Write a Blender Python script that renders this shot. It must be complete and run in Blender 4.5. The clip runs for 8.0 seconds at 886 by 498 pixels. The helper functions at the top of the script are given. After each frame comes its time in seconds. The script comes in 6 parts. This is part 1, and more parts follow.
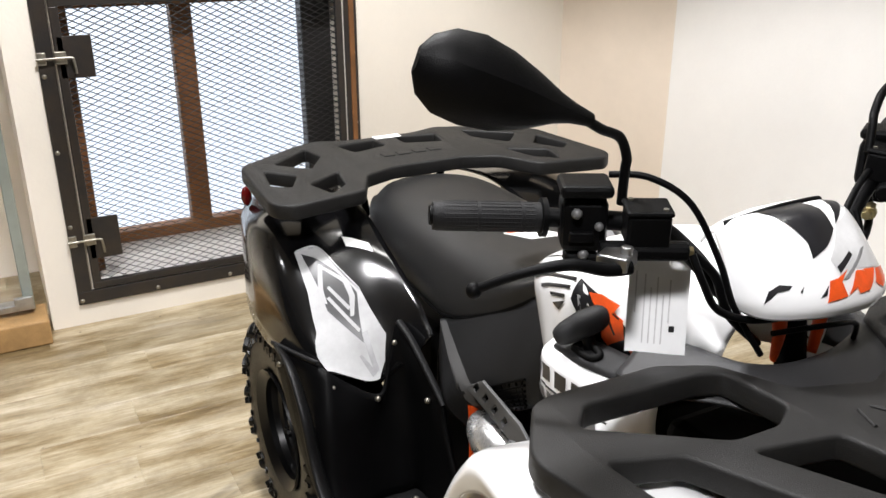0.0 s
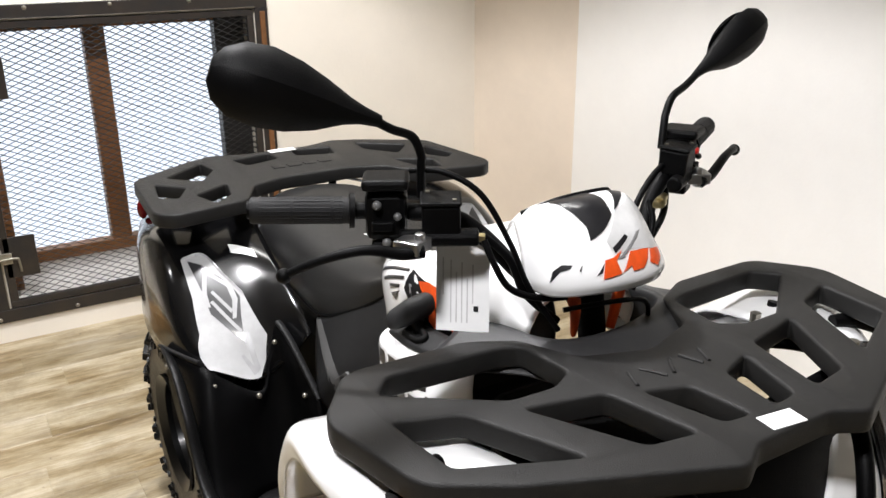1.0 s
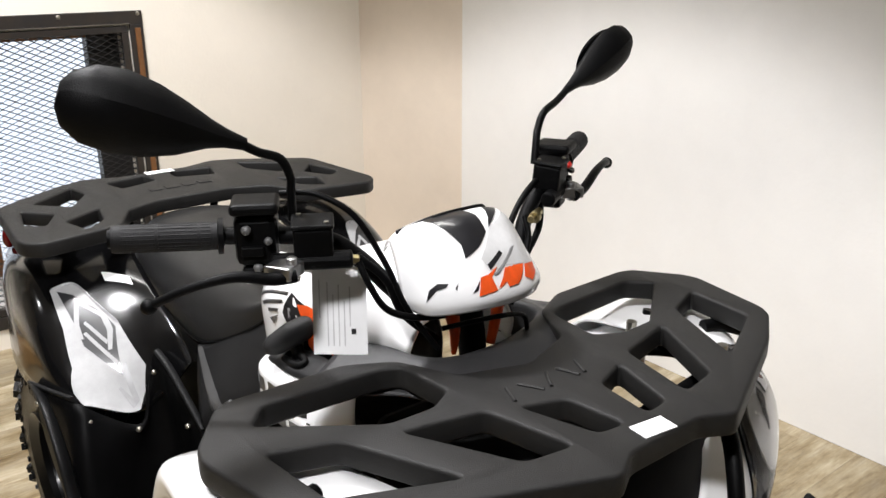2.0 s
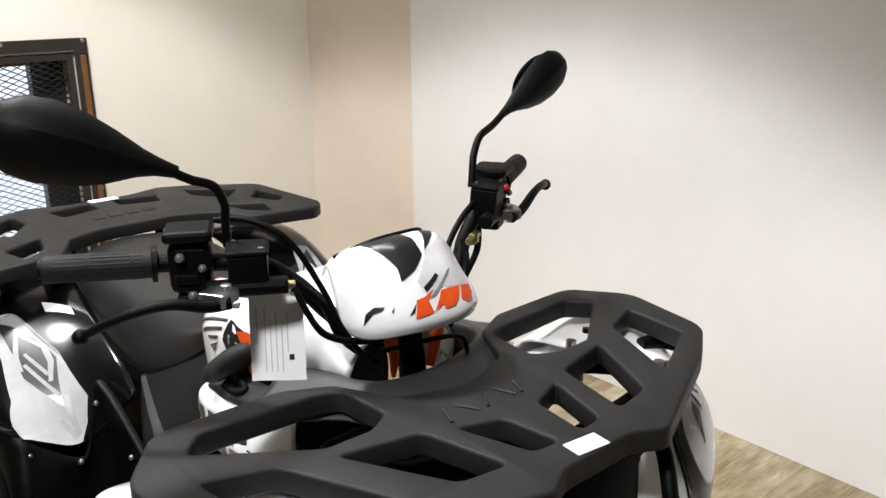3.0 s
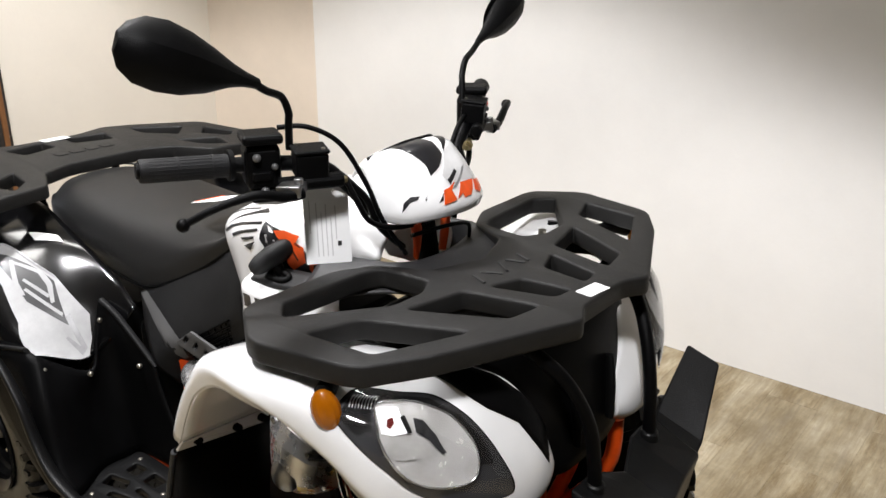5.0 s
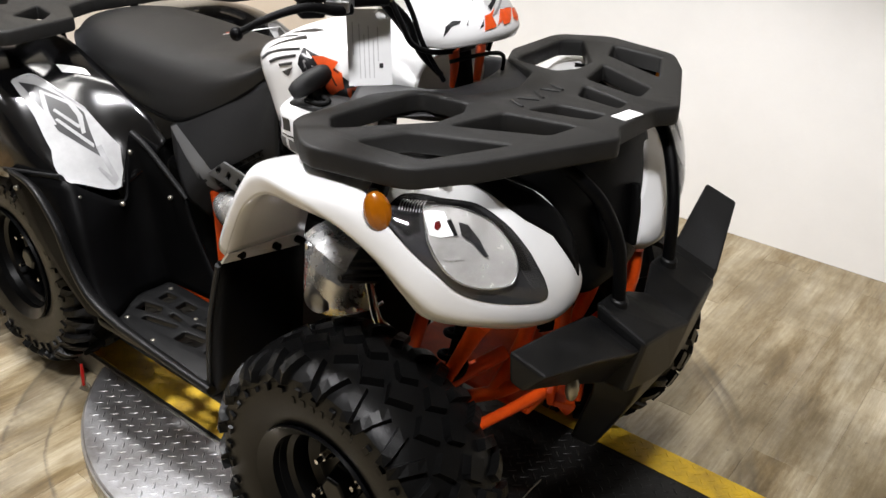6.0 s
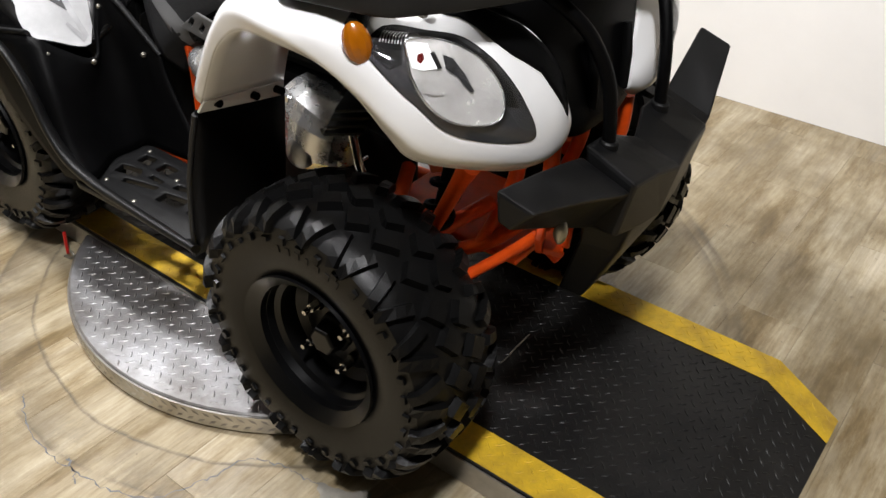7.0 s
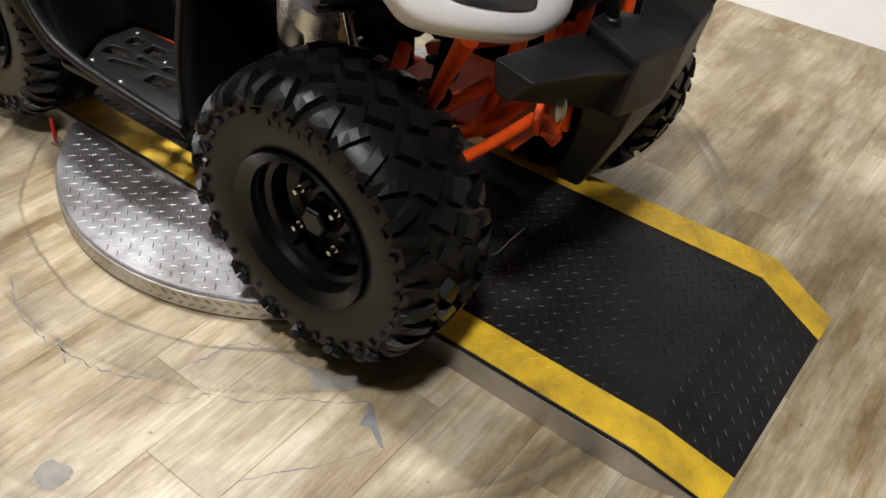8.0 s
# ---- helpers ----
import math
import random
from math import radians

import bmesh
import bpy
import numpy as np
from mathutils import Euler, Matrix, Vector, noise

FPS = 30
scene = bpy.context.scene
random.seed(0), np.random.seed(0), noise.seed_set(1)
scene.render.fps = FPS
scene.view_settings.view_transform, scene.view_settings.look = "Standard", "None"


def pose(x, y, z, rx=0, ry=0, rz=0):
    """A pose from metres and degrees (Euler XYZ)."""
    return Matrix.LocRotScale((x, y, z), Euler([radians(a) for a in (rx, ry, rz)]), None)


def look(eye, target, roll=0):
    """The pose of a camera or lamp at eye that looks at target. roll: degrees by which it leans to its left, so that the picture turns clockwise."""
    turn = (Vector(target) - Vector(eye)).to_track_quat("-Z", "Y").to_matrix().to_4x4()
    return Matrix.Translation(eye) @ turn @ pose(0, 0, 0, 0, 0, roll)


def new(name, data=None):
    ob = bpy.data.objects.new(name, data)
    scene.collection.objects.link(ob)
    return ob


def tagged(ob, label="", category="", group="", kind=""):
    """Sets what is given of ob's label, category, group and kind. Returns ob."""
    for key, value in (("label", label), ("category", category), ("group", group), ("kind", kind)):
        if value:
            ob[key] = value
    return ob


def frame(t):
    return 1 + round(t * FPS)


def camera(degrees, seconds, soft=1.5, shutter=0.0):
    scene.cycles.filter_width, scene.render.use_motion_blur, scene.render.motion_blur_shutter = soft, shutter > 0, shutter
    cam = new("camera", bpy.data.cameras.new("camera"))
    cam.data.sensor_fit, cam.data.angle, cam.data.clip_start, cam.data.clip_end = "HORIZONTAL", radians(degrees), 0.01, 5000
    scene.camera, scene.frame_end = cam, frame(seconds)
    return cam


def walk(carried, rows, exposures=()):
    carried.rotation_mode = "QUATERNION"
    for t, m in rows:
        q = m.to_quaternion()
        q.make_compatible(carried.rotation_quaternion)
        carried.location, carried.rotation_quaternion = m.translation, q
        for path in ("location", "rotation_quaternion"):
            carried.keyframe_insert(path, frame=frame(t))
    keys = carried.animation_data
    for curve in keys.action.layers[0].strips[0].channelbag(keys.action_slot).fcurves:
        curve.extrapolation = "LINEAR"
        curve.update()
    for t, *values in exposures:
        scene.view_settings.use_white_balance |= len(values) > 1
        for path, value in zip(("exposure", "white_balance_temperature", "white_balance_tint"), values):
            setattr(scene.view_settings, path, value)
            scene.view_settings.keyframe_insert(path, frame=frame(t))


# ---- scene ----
cam = camera(55.01, 8.0)
ROWS = [
    (0.0, 1.1719, -0.8183, 1.3543, 68.65, 0.09, 61.74),
    (0.5, 1.3077, -0.7582, 1.3532, 69.70, 0.47, 62.22),
    (1.0, 1.3548, -0.7217, 1.3571, 69.98, 0.52, 58.78),
    (1.5, 1.3548, -0.7021, 1.3496, 70.11, -0.19, 55.23),
    (2.0, 1.3616, -0.6894, 1.3621, 70.82, 0.19, 51.76),
    (3.5, 1.4003, -0.6706, 1.3667, 72.48, 0.26, 48.65),
    (4.0, 1.4054, -0.7242, 1.3630, 71.83, -0.00, 47.49),
    (4.2, 1.3985, -0.7734, 1.3646, 71.60, 0.11, 44.85),
    (5.3, 1.3927, -1.0841, 1.3457, 68.11, -0.99, 37.73),
    (5.5, 1.3915, -1.1078, 1.3247, 66.41, -1.57, 37.97),
    (6.0, 1.3907, -1.1363, 1.2813, 62.07, -2.21, 38.40),
    (6.5, 1.3947, -1.1434, 1.2433, 58.16, -1.36, 38.03),
    (7.0, 1.4009, -1.1368, 1.2088, 54.67, -1.84, 37.33),
    (7.5, 1.4157, -1.1426, 1.1718, 51.83, -2.88, 37.56),
    (8.0, 1.4170, -1.1471, 1.1398, 49.54, -2.89, 37.83),
]
walk(cam, [(r[0], pose(*r[1:])) for r in ROWS], exposures=((0.0, 0.0), (2.0, -0.06), (3.5, -0.18), (4.2, -0.15), (5.5, -0.04), (6.5, 0.03), (8.0, 0.08)))

# ---- light ----
world = bpy.data.worlds.new("world")
scene.world = world
world.use_nodes = True
world.node_tree.nodes["Background"].inputs[0].default_value = (0.9, 0.95, 1.0, 1)
world.node_tree.nodes["Background"].inputs[1].default_value = 0.0


def area(name, at, target, sx, sy, watts, colour):
    lamp = bpy.data.lights.new(name, "AREA")
    lamp.shape, lamp.size, lamp.size_y, lamp.energy, lamp.color = "RECTANGLE", sx, sy, watts, colour
    ob = new(name, lamp)
    ob.matrix_world = look(at, target)
    return ob


# ceiling spotlights: x, y, watts, opening angle, radius; the first stands over the near side of the bike
# all are out of view; the second and third are added fill
LAMPS = ((-0.45, -0.42, 300, 108, 0.12), (1.4, -1.2, 250, 118, 0.14), (-1.3, -1.7, 22, 124, 0.1))
H_LAMP = 2.74
for lx, ly, lw, la, lr in LAMPS:
    lamp = bpy.data.lights.new("unseen_spot_light", "SPOT")
    lamp.energy, lamp.color, lamp.shadow_soft_size = lw, (0.99, 0.98, 1.0), lr
    lamp.spot_size, lamp.spot_blend = radians(la), 0.22
    new("unseen_spot_light", lamp).matrix_world = look((lx, ly, H_LAMP), (lx, ly + 0.02, 0))
# weak unseen fill lamps, added behind the bike to brighten the walls
FILL_BATTENS = ((0.0, 0.25, 13), (-0.95, 0.5, 9))
for lx, ly, lw in FILL_BATTENS:
    area("fill_lamp_light", (lx, ly, 2.81), (lx, ly, 0), 1.2, 0.16, lw, (1.0, 0.985, 0.965))


# ---- materials ----
def mat(name, colour, rough=0.5, metal=0.0, bump=0.0, bscale=400.0, vary=0.0, vscale=6.0, coat=0.0, spec=0.5, dirt=None, trans=0.0):
    m = bpy.data.materials.new(name)
    m.use_nodes = True
    nt = m.node_tree
    b = nt.nodes["Principled BSDF"]
    b.inputs["Base Color"].default_value = (*colour, 1)
    b.inputs["Roughness"].default_value = rough
    b.inputs["Metallic"].default_value = metal
    b.inputs["Coat Weight"].default_value = coat
    b.inputs["Coat Roughness"].default_value = 0.06
    b.inputs["Specular IOR Level"].default_value = spec
    b.inputs["Transmission Weight"].default_value = trans
    tc = nt.nodes.new("ShaderNodeTexCoord")
    if vary:
        n = nt.nodes.new("ShaderNodeTexNoise")
        n.inputs["Scale"].default_value = vscale
        n.inputs["Detail"].default_value = 8
        n.inputs["Roughness"].default_value = 0.65
        nt.links.new(tc.outputs["Object"], n.inputs["Vector"])
        r = nt.nodes.new("ShaderNodeValToRGB")
        lo = dirt or tuple(c * (1 - vary) for c in colour)
        hi = tuple(min(1, c * (1 + vary * 0.35)) for c in colour)
        r.color_ramp.elements[0].position, r.color_ramp.elements[1].position = 0.3, 0.66
        r.color_ramp.elements[0].color, r.color_ramp.elements[1].color = (*lo, 1), (*hi, 1)
        nt.links.new(n.outputs["Fac"], r.inputs["Fac"])
        nt.links.new(r.outputs["Color"], b.inputs["Base Color"])
        mr = nt.nodes.new("ShaderNodeMapRange")
        mr.inputs["To Min"].default_value, mr.inputs["To Max"].default_value = max(0.02, rough - 0.08), rough + 0.1
        nt.links.new(n.outputs["Fac"], mr.inputs["Value"])
        nt.links.new(mr.outputs["Result"], b.inputs["Roughness"])
    if bump:
        n2 = nt.nodes.new("ShaderNodeTexNoise")
        n2.inputs["Scale"].default_value = bscale
        n2.inputs["Detail"].default_value = 4
        nt.links.new(tc.outputs["Object"], n2.inputs["Vector"])
        bp = nt.nodes.new("ShaderNodeBump")
        bp.inputs["Strength"].default_value = bump
        bp.inputs["Distance"].default_value = 0.002
        nt.links.new(n2.outputs["Fac"], bp.inputs["Height"])
        nt.links.new(bp.outputs["Normal"], b.inputs["Normal"])
    return m


def glow(name, colour, strength):
    m = bpy.data.materials.new(name)
    m.use_nodes = True
    nt = m.node_tree
    nt.nodes.remove(nt.nodes["Principled BSDF"])
    e = nt.nodes.new("ShaderNodeEmission")
    e.inputs[0].default_value, e.inputs[1].default_value = (*colour, 1), strength
    nt.links.new(e.outputs[0], nt.nodes["Material Output"].inputs[0])
    return m


RACK = mat("textured_black_plastic", (0.0145, 0.0141, 0.0136), 0.5, bump=0.4, bscale=700, vary=0.3, vscale=9, spec=0.22)
PLASTIC = mat("matt_black_plastic", (0.0022, 0.0022, 0.0024), 0.45, bump=0.25, bscale=600, vary=0.3, vscale=11, spec=0.08)
GUARD = mat("grey_black_moulded_plastic", (0.005, 0.005, 0.0052), 0.4, bump=0.3, bscale=500, vary=0.3, vscale=8, spec=0.26)
SIDE = mat("dark_grey_moulded_plastic", (0.012, 0.012, 0.0125), 0.48, bump=0.35, bscale=800, vary=0.2, vscale=10, spec=0.22)
DECK_LIT = mat("moulded_plastic_lit_tone", (0.026, 0.026, 0.027), 0.45, bump=0.3, bscale=800, vary=0.2, vscale=10, spec=0.35)
STRIP = mat("mid_grey_plastic", (0.10, 0.10, 0.10), 0.4, bump=0.15, vary=0.15)
GLOSS = mat("gloss_black_plastic", (0.003, 0.003, 0.0033), 0.14, coat=0.35, vary=0.3, vscale=14)
WHITE = mat("gloss_white_plastic", (0.86, 0.86, 0.86), 0.22, coat=0.4, vary=0.05, vscale=5)
DECALW = mat("silver_white_vinyl", (0.38, 0.38, 0.385), 0.5, coat=0.0, vary=0.35, vscale=7)
VISOR = mat("pale_grey_vinyl", (0.62, 0.62, 0.62), 0.3, coat=0.3, vary=0.15, vscale=30)
SILVER = mat("grey_silver_vinyl", (0.30, 0.30, 0.305), 0.4, metal=0.3, vary=0.4, vscale=20)
DECALB = mat("black_vinyl", (0.012, 0.012, 0.014), 0.28, coat=0.4, vary=0.3, vscale=30)
DECALG = mat("smoke_grey_vinyl", (0.014, 0.014, 0.016), 0.35, coat=0.1, vary=0.6, vscale=24)
DECALO = mat("orange_vinyl", (0.85, 0.10, 0.015), 0.3, coat=0.4, vary=0.3, vscale=30)
ORANGE = mat("orange_powder_coat", (0.72, 0.075, 0.006), 0.4, coat=0.0, vary=0.3, vscale=18, spec=0.3)
SEAT = mat("black_seat_vinyl", (0.011, 0.011, 0.0112), 0.42, bump=0.5, bscale=420, vary=0.2, vscale=5, spec=0.4)
RUBBER = mat("tyre_rubber", (0.003, 0.003, 0.0031), 0.34, bump=0.2, bscale=500, vary=0.4, vscale=14, dirt=(0.0035, 0.0034, 0.0033), spec=0.21)
GRIP = mat("grip_rubber", (0.007, 0.007, 0.0075), 0.6, bump=0.3, vary=0.2, spec=0.22)
RIM = mat("satin_black_steel", (0.0025, 0.0025, 0.0027), 0.3, metal=0.0, coat=0.08, vary=0.2, spec=0.3)
CHROME = mat("chrome", (0.62, 0.62, 0.62), 0.16, metal=1.0, vary=0.15, vscale=30)
ALLOY = mat("cast_aluminium", (0.42, 0.42, 0.42), 0.33, metal=1.0, vary=0.3, vscale=22, bump=0.2)
POLISHED = mat("polished_cast_aluminium", (0.82, 0.82, 0.82), 0.26, metal=0.85, vary=0.15, vscale=22, bump=0.1)
BRASS = mat("brass", (0.36, 0.30, 0.16), 0.35, metal=1.0, vary=0.3, vscale=60)
AMBER = mat("amber_lens", (0.36, 0.105, 0.002), 0.2, coat=0.15, vary=0.15, vscale=60)
RED = mat("red_plastic", (0.55, 0.02, 0.015), 0.3, vary=0.2)
DARKRED = mat("dark_red_lens", (0.09, 0.004, 0.004), 0.2, coat=0.3, vary=0.2, vscale=60)
PAPER = mat("white_paper", (0.84, 0.84, 0.84), 0.7, vary=0.06, vscale=20)
INK = mat("grey_ink", (0.58, 0.57, 0.57), 0.7, vary=0.2, vscale=80)
BLACKINK = mat("black_ink", (0.01, 0.01, 0.01), 0.6, vary=0.2, vscale=80)
LENS = mat("clear_lens", (1, 1, 1), 0.03, trans=1.0)
REFLECT = mat("headlight_reflector", (0.70, 0.69, 0.67), 0.24, metal=0.55, vary=0.2, vscale=34)
SMOKE = mat("smoked_bezel", (0.035, 0.035, 0.037), 0.18, metal=0.2, coat=0.5, vary=0.3, vscale=20)
PLATE = mat("aluminium_tread_plate", (0.50, 0.50, 0.51), 0.44, metal=0.85, bump=0.3, bscale=150, vary=0.55, vscale=7, dirt=(0.17, 0.15, 0.13))
EDGE = mat("worn_aluminium_edge", (0.55, 0.53, 0.50), 0.32, metal=0.85, bump=0.2, vary=0.3, vscale=9)
BLACKPLATE = mat("black_painted_tread_plate", (0.005, 0.005, 0.0052), 0.42, bump=0.4, bscale=180, vary=0.6, vscale=9, dirt=(0.018, 0.017, 0.016), spec=0.30)
YELLOW = mat("yellow_safety_tape", (0.74, 0.48, 0.02), 0.5, bump=0.3, bscale=200, vary=0.4, vscale=10, dirt=(0.36, 0.22, 0.025))
WALL = mat("white_wall_paint", (0.84, 0.825, 0.80), 0.75, bump=0.25, bscale=90, vary=0.06, vscale=1.6)
CREAM = mat("cream_wall_paint", (0.80, 0.745, 0.66), 0.75, bump=0.25, bscale=90, vary=0.07, vscale=1.6)
TAN = mat("tan_wall_panel", (0.76, 0.66, 0.55), 0.7, bump=0.2, bscale=90, vary=0.12, vscale=1.5)
SHADE = mat("dark_wall_bounce_cut", (0.10, 0.10, 0.10), 0.7, bump=0.2, bscale=80, vary=0.1)
CEIL = mat("dimmed_grey_ceiling", (0.35, 0.35, 0.34), 0.8, bump=0.2, bscale=60, vary=0.05)
STEEL = mat("black_painted_steel", (0.012, 0.011, 0.011), 0.38, bump=0.3, bscale=120, vary=0.5, vscale=12, dirt=(0.03, 0.022, 0.016))
MESHM = mat("expanded_steel_mesh", (0.02, 0.019, 0.019), 0.4, vary=0.3, vscale=15)
ZINC = mat("zinc_plated_steel", (0.36, 0.34, 0.29), 0.35, metal=0.9, vary=0.4, vscale=40)
OAK = mat("brown_window_frame", (0.20, 0.085, 0.028), 0.45, bump=0.3, bscale=60, vary=0.4, vscale=9)
PLINTH = mat("oiled_pine", (0.42, 0.25, 0.10), 0.5, bump=0.3, bscale=50, vary=0.45, vscale=7)
GREYMETAL = mat("grey_green_aluminium", (0.30, 0.33, 0.30), 0.4, metal=0.3, vary=0.2)
SKYPANE = glow("bright_overcast_daylight", (0.82, 0.89, 1.0), 1.5)
CONCRETE = mat("bare_screed", (0.16, 0.16, 0.165), 0.8, bump=0.3, bscale=120, vary=0.4, vscale=30)
PALE = mat("adhesive_residue", (0.21, 0.195, 0.165), 0.6, bump=0.2, vary=0.4, vscale=18)
LAMPGLOW = glow("lamp_diffuser", (1.0, 0.95, 0.87), 2.5)
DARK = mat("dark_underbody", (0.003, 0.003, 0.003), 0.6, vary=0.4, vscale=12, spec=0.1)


def floor_material():
    m = mat("wood_vinyl_plank", (0.45, 0.33, 0.18), 0.42)
    nt = m.node_tree
    b = nt.nodes["Principled BSDF"]
    geo = nt.nodes.new("ShaderNodeNewGeometry")
    info = nt.nodes.new("ShaderNodeObjectInfo")
    add = nt.nodes.new("ShaderNodeVectorMath")
    add.operation = "MULTIPLY_ADD"
    shift = nt.nodes.new("ShaderNodeCombineXYZ")
    ms = nt.nodes.new("ShaderNodeMath")
    ms.operation, ms.inputs[1].default_value = "MULTIPLY", 37.0
    nt.links.new(info.outputs["Random"], ms.inputs[0])
    for k in range(3):
        nt.links.new(ms.outputs[0], shift.inputs[k])
    add.inputs[1].default_value = (1, 1, 1)
    nt.links.new(geo.outputs["Position"], add.inputs[0])
    nt.links.new(shift.outputs[0], add.inputs[2])

    def noise_at(scale, vec, detail=6, rough=0.6):
        mp = nt.nodes.new("ShaderNodeMapping")
        mp.inputs["Scale"].default_value = scale
        nt.links.new(vec, mp.inputs["Vector"])
        n = nt.nodes.new("ShaderNodeTexNoise")
        n.inputs["Scale"].default_value, n.inputs["Detail"].default_value, n.inputs["Roughness"].default_value = 1.0, detail, rough
        nt.links.new(mp.outputs[0], n.inputs["Vector"])
        return n.outputs["Fac"]

    def ramp(fac, stops):
        r = nt.nodes.new("ShaderNodeValToRGB")
        e = r.color_ramp.elements
        while len(e) < len(stops):
            e.new(0.5)
        for el, (p, c) in zip(e, stops):
            el.position, el.color = p, (*c, 1)
        nt.links.new(fac, r.inputs["Fac"])
        return r.outputs["Color"]

    def mix(fac, a, c, kind="MIX"):
        x = nt.nodes.new("ShaderNodeMix")
        x.data_type, x.blend_type = "RGBA", kind
        for sock, v in ((x.inputs[0], fac), (x.inputs[6], a), (x.inputs[7], c)):
            if isinstance(v, (int, float)):
                sock.default_value = v
            elif isinstance(v, tuple):
                sock.default_value = (*v, 1)
            else:
                nt.links.new(v, sock)
        return x.outputs[2]

    pos = add.outputs[0]
    tones = [(0.32, (0.080, 0.051, 0.022)), (0.43, (0.225, 0.165, 0.080)), (0.53, (0.45, 0.388, 0.272)), (0.66, (0.63, 0.580, 0.480))]
    base = mix(0.55, ramp(noise_at((13.0, 2.4, 1), pos, 9, 0.70), tones), ramp(noise_at((7.0, 1.8, 1), geo.outputs["Position"], 9, 0.70), tones))
    fine = ramp(noise_at((140, 7, 1), pos, 4, 0.6), [(0.35, (0.58, 0.54, 0.47)), (0.62, (1.08, 1.07, 1.04))])
    tone = ramp(info.outputs["Random"], [(0.0, (0.78, 0.74, 0.66)), (0.35, (0.97, 0.95, 0.91)), (0.7, (1.10, 1.08, 1.05)), (1.0, (0.88, 0.85, 0.79))])
    col = mix(1.0, mix(0.45, base, fine, "MULTIPLY"), tone, "MULTIPLY")
    # scuffs left by turning wheels: rings round the turntable, and scattered grime
    sub = nt.nodes.new("ShaderNodeVectorMath")
    sub.operation, sub.inputs[1].default_value = "SUBTRACT", (0.2, 0.0, 0.0)
    nt.links.new(geo.outputs["Position"], sub.inputs[0])
    ln = nt.nodes.new("ShaderNodeVectorMath")
    ln.operation = "LENGTH"
    nt.links.new(sub.outputs[0], ln.inputs[0])
    wob = noise_at((3.0, 3.0, 1), geo.outputs["Position"], 5, 0.6)
    rad = nt.nodes.new("ShaderNodeMath")
    rad.operation, rad.inputs[1].default_value = "MULTIPLY_ADD", 0.05
    nt.links.new(wob, rad.inputs[0])
    nt.links.new(ln.outputs["Value"], rad.inputs[2])
    ring = ramp(rad.outputs[0], [(0.0, (0, 0, 0)), (0.634, (0, 0, 0)), (0.640, (0.85, 0.85, 0.85)), (0.645, (0.16, 0.16, 0.16)), (0.69, (0.30, 0.30, 0.30)), (0.728, (0.45, 0.45, 0.45)), (0.734, (0.75, 0.75, 0.75)), (0.742, (0.0, 0.0, 0.0)), (1.0, (0, 0, 0))])
    brk = ramp(noise_at((7, 7, 1), geo.outputs["Position"], 6, 0.7), [(0.36, (0, 0, 0)), (0.52, (1, 1, 1))])
    col = mix(mix(1.0, ring, brk, "MULTIPLY"), col, (0.075, 0.062, 0.048))
    # the wider arcs that the front wheels leave as the table turns
    wide = nt.nodes.new("ShaderNodeMath")
    wide.operation, wide.inputs[1].default_value = "SUBTRACT", 0.2
    nt.links.new(rad.outputs[0], wide.inputs[0])
    arcs = ramp(wide.outputs[0], [(0.0, (0, 0, 0)), (0.745, (0, 0, 0)), (0.768, (0.30, 0.30, 0.30)), (0.780, (0.62, 0.62, 0.62)), (0.786, (0.12, 0.12, 0.12)), (0.808, (0.70, 0.70, 0.70)), (0.822, (0, 0, 0))])
    some = ramp(noise_at((1.3, 1.3, 1), geo.outputs["Position"], 6, 0.7), [(0.40, (0, 0, 0)), (0.56, (1, 1, 1))])
    col = mix(mix(1.0, arcs, some, "MULTIPLY"), col, (0.085, 0.068, 0.048))
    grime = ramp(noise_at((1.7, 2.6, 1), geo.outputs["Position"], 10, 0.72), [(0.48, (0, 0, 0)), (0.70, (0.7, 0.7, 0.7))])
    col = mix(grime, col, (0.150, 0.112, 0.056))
    spots = ramp(noise_at((38, 38, 1), geo.outputs["Position"], 3, 0.5), [(0.70, (0, 0, 0)), (0.76, (0.7, 0.7, 0.7))])
    col = mix(spots, col, (0.10, 0.07, 0.045))
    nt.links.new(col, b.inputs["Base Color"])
    bp = nt.nodes.new("ShaderNodeBump")
    bp.inputs["Strength"].default_value, bp.inputs["Distance"].default_value = 0.25, 0.001
    nt.links.new(noise_at((140, 7, 1), pos, 4, 0.6), bp.inputs["Height"])
    nt.links.new(bp.outputs[0], b.inputs["Normal"])
    return m


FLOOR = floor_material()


# ---- mesh helpers ----
def part(name, bm, material, parent=None, label="", smooth=None, bevel=0.0, solid=0.0, sub=0):
    """One mesh object under a thing or a part. smooth: the angle in degrees above which edges stay sharp."""
    bmesh.ops.recalc_face_normals(bm, faces=bm.faces[:])
    me = bpy.data.meshes.new(name)
    if smooth is not None:
        lim = radians(smooth)
        for f in bm.faces:
            f.smooth = True
        for e in bm.edges:
            if len(e.link_faces) == 2 and e.calc_face_angle(0) > lim:
                e.smooth = False
    bm.to_mesh(me)
    bm.free()
    me.materials.append(material)
    ob = new(name, me)
    if parent is not None:
        ob.parent = parent
    if solid:
        mod = ob.modifiers.new("thickness", "SOLIDIFY")
        mod.thickness, mod.offset = solid, 0.0
    if bevel:
        mod = ob.modifiers.new("edge", "BEVEL")
        mod.width, mod.segments, mod.limit_method, mod.angle_limit = bevel, 2, "ANGLE", radians(40)
    if sub:
        mod = ob.modifiers.new("round", "SUBSURF")
        mod.levels = mod.render_levels = sub
    if label:
        tagged(ob, label)
    return ob


